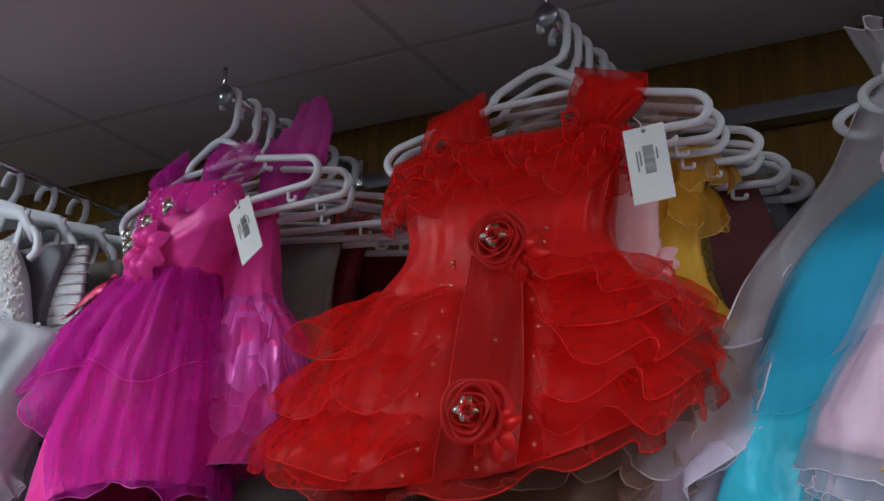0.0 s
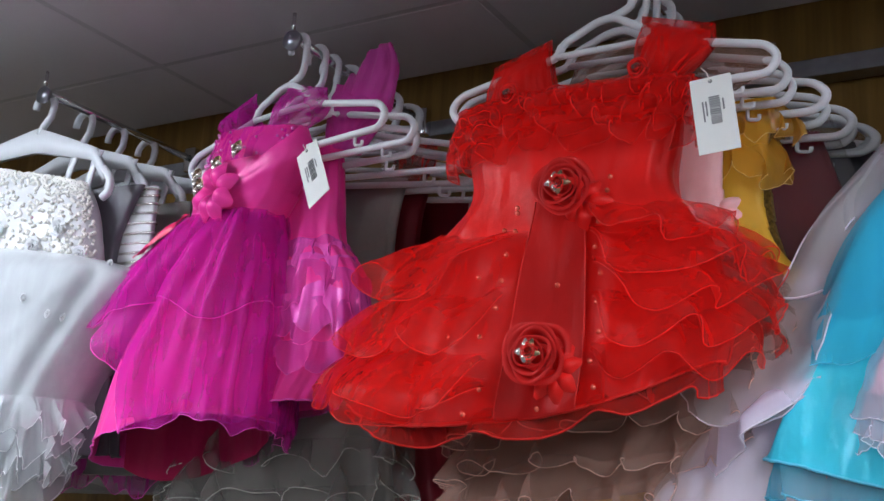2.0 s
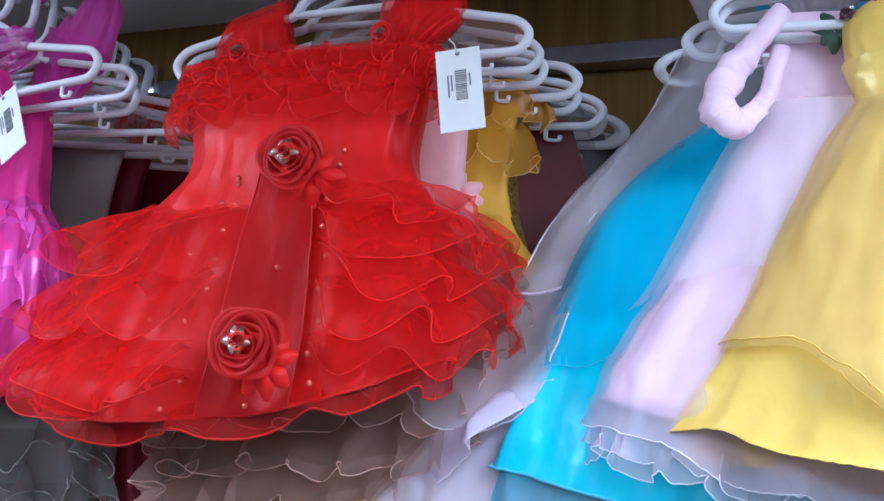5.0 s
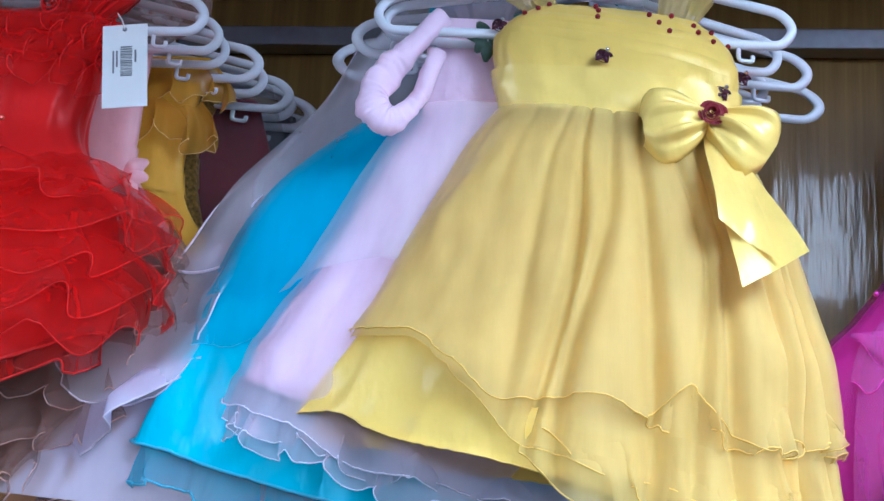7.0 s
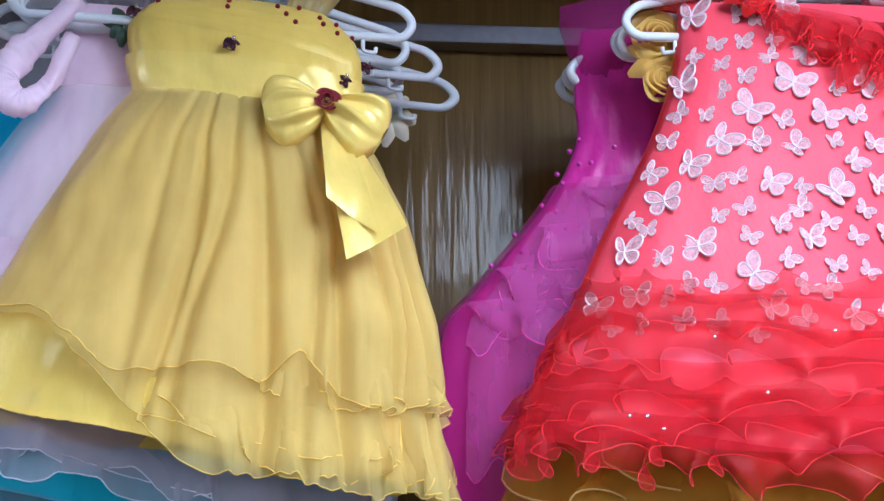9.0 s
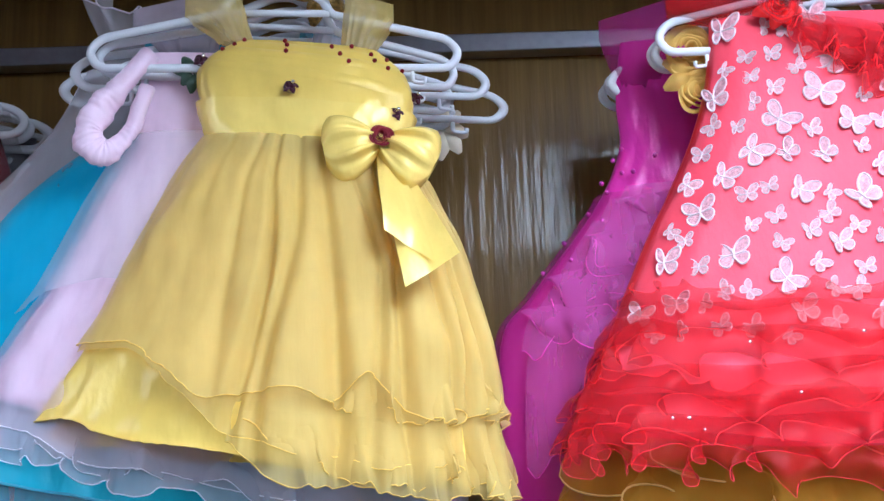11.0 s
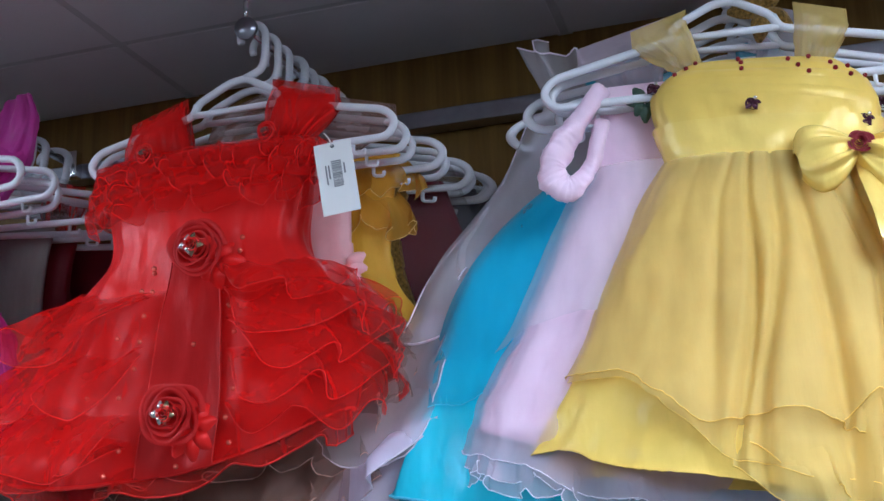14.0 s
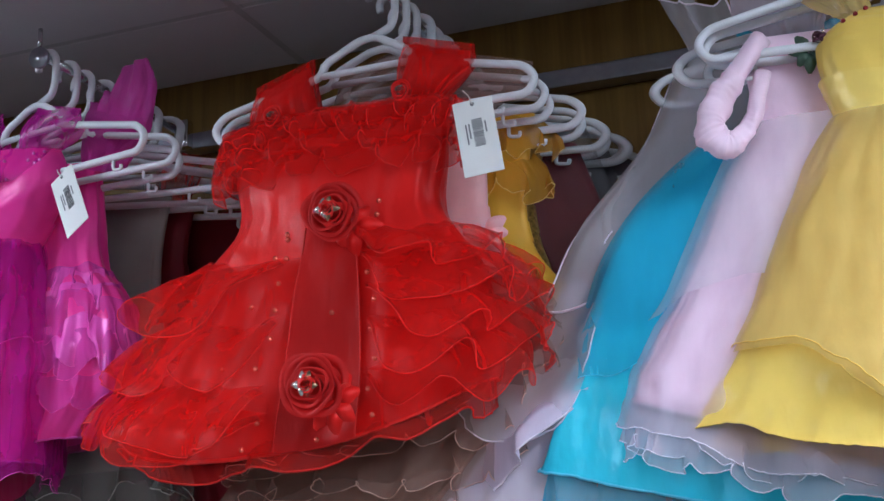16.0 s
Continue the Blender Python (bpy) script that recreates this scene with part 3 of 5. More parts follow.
# ---- red party dress ----
def red_dress():
    d = dress(X_RED, -0.37, 0, "shiny red organza child's party dress with ruffles and ribbon roses")
    g = Garment([(-0.160, -0.150, 0.092, -0.148, 0.030, 0.0015), (-0.166, -0.215, 0.086, -0.215, 0.044, 0.003),
                 (-0.160, -0.268, 0.080, -0.270, 0.052, 0.004, 0.004), (-0.196, -0.315, 0.104, -0.316, 0.062, 0.006, 0.008),
                 (-0.238, -0.380, 0.122, -0.368, 0.072, 0.007, 0.020), (-0.278, -0.440, 0.130, -0.420, 0.082, 0.008, 0.038),
                 (-0.306, -0.490, 0.122, -0.460, 0.088, 0.009, 0.054)], 9, 4, crumple=1.0)
    g.cloth("body", RED_SATIN, d, "red satin body and underskirt")
    g.cloth("skirt_overlay", RED_ORG, d, "sheer red organza overlay", 0.50, 0.985, 0.005)
    g.edge("hem", RED_EDGE, d, 1.0)
    left, right = (0.485, 0.515), (0.578, 0.632)
    g.cloth("centre_panel", RED_ROSE, d, "plain matt centre panel", 0.40, 1.0, 0.009, 24, 40, left, right)
    for u in (left, right):
        bm = bmesh.new()
        tube(bm, [g.front(u[0] + (u[1] - u[0]) * k / 30, 0.40 + 0.60 * k / 30, 0.0095) for k in range(31)], 0.0009, 5)
        part("seam", bm, RED_EDGE, d)
    # gathered frills at the neck
    for k, (v, w, n, a) in enumerate(((-0.02, 0.026, 15, 0.010), (0.02, 0.032, 14, 0.012), (0.07, 0.036, 13, 0.013), (0.12, 0.036, 12, 0.012))):
        g.ruffle("neck_frill", RED_ORG, RED_EDGE, d, v, -0.12, 1.08, w, n, a, 11 + k, 0.50, 0.006, 22, 7, puff=0.012, rim=0.0006, lift=0.9, curl=0.22, lumps=0.5)
    # the skirt's tiers at both sides of the panel: wide, soft lobes of organza
    for k, (v, u0, u1, w, n, a, sl, fl) in enumerate((
            (0.45, -0.26, 0.47, 0.088, 3.1, 0.017, 0.06, 0.95), (0.59, -0.26, 0.48, 0.090, 3.4, 0.017, 0.07, 0.80),
            (0.73, -0.26, 0.49, 0.088, 3.6, 0.017, 0.08, 0.72), (0.82, -0.26, 0.50, 0.062, 4.0, 0.014, 0.05, 0.70),
            (0.43, 0.60, 1.26, 0.070, 3.2, 0.017, -0.01, 1.00), (0.52, 0.60, 1.26, 0.072, 3.5, 0.018, -0.02, 0.95), (0.61, 0.61, 1.26, 0.074, 3.8, 0.019, -0.03, 0.90),
            (0.70, 0.62, 1.26, 0.074, 3.6, 0.018, -0.03, 0.80), (0.80, 0.63, 1.24, 0.064, 4.0, 0.015, -0.04, 0.60))):
        g.ruffle("skirt_frill", RED_ORG, RED_EDGE, d, v, u0, u1, w, n, a, 31 + k, fl, 0.008, 44, 12, puff=0.016, rim=0.0006, slope=sl, curl=0.05, lift=0.75, ease=0.06, lumps=0.45, wobble=0.012)
    g.ruffle("under_frill", RED_ORG, RED_EDGE, d, 0.92, -0.1, 1.1, 0.040, 6, 0.014, 77, 0.25, -0.006, curl=0.1, lumps=0.3)
    strap("strap", RED_ORG, d, (-0.108, -0.155, 0.044), (-0.108, -0.104, 0.038), 5, 0.022, "sheer red gathered strap")
    strap("strap", RED_ORG, d, (0.052, -0.150, 0.026), (0.082, -0.098, 0.042), 6, 0.022, "sheer red gathered strap")
    strap("strap_lining", RED_SATIN, d, (-0.108, -0.158, 0.040), (-0.108, -0.112, 0.033), 5, 0.014)
    strap("strap_lining", RED_SATIN, d, (0.052, -0.154, 0.024), (0.082, -0.107, 0.036), 6, 0.014)
    for at, r, s in (((-0.014, -0.074, -0.284), 0.034, 3), ((-0.018, -0.118, -0.468), 0.036, 8)):
        rosette("ribbon_rose", RED_ROSE, d, at, r, s, 5.2, None, "red ribbon rose with a foil heart")
        petals("heart_petal", SILVER_FOIL, d, (at[0] - 0.002, at[1] - 0.020, at[2]), 0.0125, 3, s, 0.7, 1.8)
        petals("heart_leaf", GOLD_FOIL, d, (at[0] + 0.002, at[1] - 0.019, at[2]), 0.0125, 3, s + 2, 0.7, 4.6)
        rosette("heart", RED_SATIN, d, (at[0] + 0.002, at[1] - 0.024, at[2]), 0.0095, s + 1, 3.6, RED_SATIN)
        petals("rose_loop", RED_SATIN, d, (at[0] + 0.016, at[1] + 0.014, at[2] - 0.014), 0.032, 5, s, 0.62, -2.2)
    for at in ((-0.102, -0.042, -0.152), (0.052, -0.042, -0.148)):
        rosette("small_rose", RED_SATIN, d, at, 0.013, 5, 3, SILVER_FOIL)
    me = ball_mesh("bead", 0.0029, RED_BEAD)
    rng = random.Random(3)
    spots = [(left[0] - 0.02 + 0.03 * k / 8 + rng.uniform(-0.015, 0.008), 0.44 + 0.066 * k) for k in range(9)]
    spots += [(right[0] + 0.02 + 0.05 * k / 7 + rng.uniform(-0.008, 0.015), 0.42 + 0.074 * k) for k in range(8)]
    spots += [(0.42, 0.62), (0.40, 0.76), (0.43, 0.90), (0.66, 0.33), (0.65, 0.38), (0.45, 0.42), (0.44, 0.50), (0.555, 0.66), (0.57, 0.97)]
    bead_run("bead", me, d, g, spots, 0.0150)


red_dress()
price_tag(X_RED + 0.134, -0.425, ARM - 0.176, -7, 6)


# ---- magenta dress ----
def magenta_dress():
    d = dress(X_MAG, -0.36, -11, "magenta satin and tulle child's dress with beaded top and gold roses")
    b = Garment([(-0.128, -0.106, 0.034, -0.124, 0.020, 0.001), (-0.136, -0.150, 0.046, -0.160, 0.036, 0.0015),
                 (-0.150, -0.200, 0.026, -0.205, 0.038, 0.002), (-0.162, -0.246, -0.006, -0.244, 0.036, 0.002)], 7, 3, crumple=1.0)
    b.cloth("bodice", PINK_HOT, d, "hot pink satin bodice", around=110, down=24)
    b.cloth("sheer_yoke", MAG_TULLE, d, "sheer magenta yoke", 0.0, 0.42, 0.004, 90, 10)
    s = Garment([(-0.156, -0.240, -0.012, -0.240, 0.028, 0.002), (-0.196, -0.300, -0.006, -0.305, 0.044, 0.003),
                 (-0.250, -0.380, -0.002, -0.380, 0.060, 0.004), (-0.294, -0.465, 0.000, -0.440, 0.072, 0.006),
                 (-0.314, -0.562, 0.002, -0.508, 0.080, 0.008, -0.016)], 7, 8, crumple=0.6)
    s.cloth("underskirt", PINK_HOT, d, "hot pink satin underskirt")
    s.edge("hem", MAG_EDGE, d, 1.0, 0.0010)
    deep = Garment([(r[0] + 0.006 * k, r[1], r[2] - 0.006, r[3], r[4] - 0.006, 0.005) for k, r in enumerate(s.rows)], 10, 9)
    droop = lambda u: 0.01 + 0.08 * math.sin(math.pi * -u) ** 0.7 if -1 < u < 0 else -0.12
    deep.cloth("lining", WINE_SATIN, d, "dark crimson lining", 0.30, 0.99, -0.006, 160, 20, hem=droop)
    t = Garment([(-0.166, -0.238, -0.006, -0.238, 0.040, 0.006), (-0.232, -0.284, 0.006, -0.300, 0.066, 0.011),
                 (-0.336, -0.356, 0.014, -0.372, 0.086, 0.014), (-0.422, -0.455, 0.018, -0.446, 0.100, 0.016),
                 (-0.444, -0.592, 0.014, -0.526, 0.104, 0.015, -0.022)], 15, 14, gather=0.45, crumple=0.8)
    side = lambda u: max(0.0, min(1.0, (u - 0.16) / 0.10)) * max(0.0, min(1.0, (0.60 - u) / 0.18))
    tier = lambda u: -0.46 * side(u) + 0.030 * math.sin(21 * u + 1) + 0.018 * math.sin(57 * u) - 0.05 * max(0.0, u - 0.5)
    t.cloth("tulle_overlay", MAG_TULLE, d, "magenta tulle overlay", 0, 1.0, 0.004, 260, 44, hem=tier)
    t.edge("tulle_edge", MAG_EDGE, d, 1.0, 0.0006, 0.0045, hem=tier)
    t.cloth("tulle_layer", MAG_TULLE, d, "", 0, 0.94, 0.009, 220, 40, hem=tier)
    tier2 = lambda u: 0.05 * math.sin(5.1 * math.pi * u + 2)
    t.cloth("tulle_tier", MAG_TULLE, d, "", 0, 0.52, 0.012, 180, 30, hem=tier2)
    t.edge("tulle_edge", MAG_EDGE, d, 0.52, 0.0003, 0.0125, hem=tier2)
    strap("strap", MAG_TULLE, d, (-0.088, -0.118, 0.024), (-0.100, -0.086, 0.034), 2, 0.020, "sheer gathered strap")
    strap("strap", MAG_TULLE, d, (0.000, -0.128, 0.028), (0.040, -0.090, 0.040), 4, 0.022, "sheer gathered strap")
    # a broad sash wrapped down across the bodice to a knot, with falling ends
    bm, grid = bmesh.new(), []
    for i in range(25):
        k = i / 24
        u, v, w = 1.05 - 0.52 * k, 0.30 + 0.46 * k, 0.30 * (1 - k) ** 0.8 + 0.10
        grid.append([b.front(u, v + w * q, 0.007 + 0.004 * math.cos(2.2 * q) + 0.0015 * math.sin(7 * q + 2 * k)) for q in (-1, -0.75, -0.5, -0.25, 0, 0.25, 0.5, 0.75, 1)])
    quads(bm, grid)
    part("sash", bm, PINK_HOT, d, "broad hot pink satin sash")
    b.cloth("waistband", PINK_HOT, d, "hot pink satin waistband", 0.74, 1.0, 0.006, 100, 8)
    petals("sash_bow", PINK_HOT, d, (-0.062, -0.046, -0.214), 0.050, 7, 4, 1.0, 0.5, "hot pink satin bow")
    bm, grid = bmesh.new(), []
    for i in range(15):
        k = i / 14
        w = 0.024 + 0.018 * k
        grid.append([t.front(0.44 - 0.13 * k + w * q, 0.02 + 0.24 * k + 0.03 * q * k, 0.024 - 0.003 * q * q) for q in (-1, -0.5, 0, 0.5, 1)])
    quads(bm, grid)
    part("sash_end", bm, CRIMSON, d, "crimson satin sash end")
    for at in ((-0.070, -0.050, -0.172), (-0.026, -0.052, -0.160), (-0.116, -0.046, -0.180), (-0.068, -0.076, -0.212)):
        rosette("foil_rose", GOLD_FOIL, d, at, 0.0105, 6, 4.5, None, "antique gold foil rose")
        petals("foil_leaf", SILVER_FOIL, d, at, 0.013, 3, 5, 0.8, 2.6)
    me = ball_mesh("bead", 0.0022, PINK_BEAD)
    rng = random.Random(8)
    bead_run("bead", me, d, b, [(rng.uniform(0.1, 0.86), rng.uniform(0.02, 0.42)) for _ in range(34)], 0.006)


magenta_dress()
price_tag(X_MAG + 0.080, -0.410, ARM - 0.176, -26, -16)


def hot_pink_dress():
    d = dress(X_MAG, -0.30, -4, "hot pink satin child's dress with organza frills hanging behind")
    g = Garment([(-0.100, -0.125, 0.054, -0.128, 0.020, 0.002), (-0.105, -0.200, 0.062, -0.200, 0.032, 0.003),
                 (-0.105, -0.265, 0.068, -0.265, 0.038, 0.004), (-0.120, -0.330, 0.104, -0.320, 0.050, 0.006),
                 (-0.130, -0.420, 0.104, -0.410, 0.058, 0.008), (-0.120, -0.500, 0.060, -0.480, 0.060, 0.009)], 9, 5, crumple=1.4)
    g.cloth("body", PINK_HOT, d, "hot pink satin body", around=110)
    g.edge("hem", MAG_EDGE, d, 1.0, 0.0014)
    for k, v in enumerate((0.40, 0.43, 0.50, 0.56, 0.62, 0.68, 0.74)):
        g.ruffle("skirt_frill", HOT_ORG if k % 2 == 0 else PINK_SHEEN, MAG_EDGE, d, v, 0.12, 1.18, 0.034 + 0.012 * (k % 3), (9.5, 8.0, 7.0, 6.0, 6.5, 5.5, 6.0)[k], 0.008, 51 + k,
                 0.14, 0.003, 26, 9, puff=0.002, slope=(0.02, 0.0, 0.10, -0.08, 0.10, -0.06, 0.08)[k], rim=0.0005, curl=0.15, lift=0.9, lumps=0.8, wobble=0.012)
    w = Garment([(0.088, -0.006, 0.128, 0.004, 0.005, 0.003), (0.070, -0.042, 0.142, -0.038, 0.012, 0.005), (0.050, -0.088, 0.128, -0.092, 0.015, 0.006),
                 (0.028, -0.132, 0.088, -0.150, 0.012, 0.004)], 7, 9, crumple=1.4)
    w.cloth("wing_sleeve", HOT_ORG, d, "pointed sheer organza sleeve", around=70, down=20)
    w = Garment([(0.062, -0.030, 0.068, -0.030, 0.003, 0.001), (0.048, -0.065, 0.090, -0.065, 0.010, 0.003), (0.030, -0.120, 0.085, -0.130, 0.012, 0.003)], 9, 10)
    w.cloth("wing_sleeve", HOT_ORG, d, "pointed sheer organza sleeve", around=70, down=20)
    strap("wing_sleeve", HOT_ORG, d, (0.060, -0.130, 0.030), (0.085, -0.075, 0.048), 10, 0.020, "", 7)


hot_pink_dress()


# ---- dresses that hang deeper on the arms ----
def back_dress(x, y, rz, rows, mat, label, seed=2, folds=12, frills=(), straps=None, film=False, body_to=1.0):
    d = dress(x, y, rz, label)
    g = Garment(rows, folds, seed)
    g.cloth("body", mat, d, "", 0, body_to, around=90, down=26)
    g.cloth("waistband", mat, d, "", 0.30, 0.38, 0.003, 80, 4)
    g.edge("hem", mat, d, body_to, 0.0012, n=120)
    for k, (v, u0, u1, w, n, a, m, e) in enumerate(frills):
        g.ruffle("frill", m, e, d, v, u0, u1, w, n, a, seed * 7 + k, 0.35, 0.006, 22, 6, puff=0.008, rim=0.0006, curl=0.2, lift=0.5, lumps=0.6, wobble=0.008)
    if straps:
        for s in (-1, 1):
            strap("strap", straps, d, (s * 0.075, -0.15, 0.022), (s * 0.085, -0.095, 0.032), seed + s, 0.014)
    if film:
        f = Garment([(r[0] - 0.012, r[1] + 0.02, r[2] + 0.014, r[3] + 0.02, r[4] + 0.010, 0.006) for r in rows], folds + 5, seed + 3)
        f.cloth("cover", FILM, d, "clear plastic garment cover", around=90, down=22)
    return d, g


def simple_rows(top, waist, hem, length, lean=0.0, depth=0.02):
    """Rows of a plain dress from its half widths."""
    z0 = -0.15
    return [(-top + lean * 0.0, z0, top, z0, depth * 0.7, 0.001), (-waist + lean * 0.2, -0.25, waist + lean * 0.2, -0.25, depth, 0.003),
            (-(waist + hem) / 2 + lean * 0.5, -0.25 - length * 0.45, (waist + hem) / 2 + lean * 0.5, -0.25 - length * 0.45, depth * 1.3, 0.007),
            (-hem + lean, -0.25 - length, hem + lean, -0.25 - length, depth * 1.5, 0.010)]


# behind the red dress
d, g = back_dress(X_RED, -0.318, 0, [(-0.110, -0.150, 0.118, -0.150, 0.014, 0.001), (-0.100, -0.230, 0.114, -0.230, 0.020, 0.002),
                                      (-0.095, -0.290, 0.118, -0.290, 0.022, 0.003), (-0.130, -0.360, 0.158, -0.350, 0.024, 0.006),
                                      (-0.170, -0.460, 0.176, -0.440, 0.028, 0.008), (-0.200, -0.620, 0.050, -0.580, 0.032, 0.010)],
                  BLUSH, "pale blush pink satin child's dress with sheer frilled skirt", 4,
                  frills=[(0.58 + 0.05 * k, -0.15, 1.15, 0.055, 9 + k, 0.014, BLUSH_ORG, BLUSH_EDGE) for k in range(9)], body_to=0.66)
# dark brown layer added behind the frills for the shade inside the skirt
g.cloth("underskirt", SKIRT_SHADE, d, "dark brown layer standing for shade inside the skirt", 0.62, 1.0, -0.012, 90, 12)
strap("strap", BLUSH_ORG, d, (-0.04, -0.150, 0.035), (-0.02, -0.085, 0.045), 3, 0.016)
strap("strap", BLUSH_ORG, d, (0.095, -0.150, 0.030), (0.125, -0.105, 0.050), 4, 0.014)
petals("side_bow", BLUSH, d, (0.120, -0.030, -0.300), 0.030, 3, 7, 0.35, -0.9, "blush satin bow at the side")
d, g = back_dress(X_RED, -0.262, 0, [(-0.110, -0.150, 0.160, -0.140, 0.014, 0.001), (-0.100, -0.230, 0.145, -0.235, 0.018, 0.002),
                                      (-0.095, -0.290, 0.150, -0.300, 0.020, 0.003), (-0.130, -0.360, 0.195, -0.365, 0.022, 0.004),
                                      (-0.170, -0.470, 0.245, -0.450, 0.024, 0.006), (-0.190, -0.660, 0.270, -0.640, 0.026, 0.008)],
                  GOLD, "golden yellow satin child's dress with frilled sleeve", 5,
                  frills=[(0.02, 0.45, 1.15, 0.05, 6, 0.012, GOLD_ORG, GOLD_EDGE), (0.12, 0.45, 1.15, 0.05, 6, 0.012, GOLD_ORG, GOLD_EDGE),
                          (0.94, -0.1, 1.2, 0.06, 10, 0.013, GOLD_ORG, GOLD_EDGE)])
d, g = back_dress(X_RED, -0.215, 0, simple_rows(0.165, 0.13, 0.20, 0.36, 0.05), SEQUIN, "dress with gold sequin bodice on the arm", 6)
d, g = back_dress(X_RED, -0.165, 0, simple_rows(0.185, 0.20, 0.22, 0.34, 0.08), BURG, "dark burgundy satin dress in a clear cover", 7, film=True)
d, g = back_dress(X_RED, -0.115, 0, simple_rows(0.215, 0.225, 0.25, 0.34, 0.06), GREY_SATIN, "dark grey satin dress in a clear plastic cover", 8, film=True)

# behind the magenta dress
# the shade on this ivory dress is put into its cloth colour
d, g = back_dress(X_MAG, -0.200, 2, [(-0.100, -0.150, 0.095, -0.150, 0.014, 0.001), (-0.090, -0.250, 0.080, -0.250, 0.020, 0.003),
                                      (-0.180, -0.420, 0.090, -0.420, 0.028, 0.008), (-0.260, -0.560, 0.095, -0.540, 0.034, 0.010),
                                      (-0.300, -0.740, 0.125, -0.720, 0.036, 0.012)], SHADED_IVORY, "ivory satin dress with wide curled organza frills", 9, straps=FILM)
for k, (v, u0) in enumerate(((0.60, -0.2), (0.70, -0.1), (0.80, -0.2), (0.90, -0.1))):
    g.ruffle("wide_frill", SHADED_IVORY_ORG, LACE_RIM_IVORY, d, v, u0, 1.2, 0.085, 8.5 + 0.9 * k, 0.022, 151 + k, 0.26, 0.008, 32, 9, puff=0.010, curl=0.10, lift=-0.6, rim=0.0008, lumps=0.6)
d, g = back_dress(X_MAG, -0.165, 3, simple_rows(0.110, 0.090, 0.15, 0.36, 0.03), BURG, "dark red satin dress on the arm", 10, straps=RED_ORG)
d, g = back_dress(X_MAG, -0.145, 4, simple_rows(0.060, 0.035, 0.055, 0.11, 0.01), SHADED_IVORY, "short white dress with a purple ribbon in a cover", 11, film=True)
g.cloth("ribbon", PURPLE, d, "dark purple satin ribbon", 0.55, 0.72, 0.016, 80, 4)
d, g = back_dress(X_MAG, -0.095, 4, simple_rows(0.185, 0.22, 0.30, 0.34, 0.12), BURG, "dark red dress at the back of the arm", 12)
d, g = back_dress(X_RED, -0.070, 0, simple_rows(0.235, 0.26, 0.30, 0.34, 0.0), GREY_SATIN, "dark grey dress next to the wall", 13)


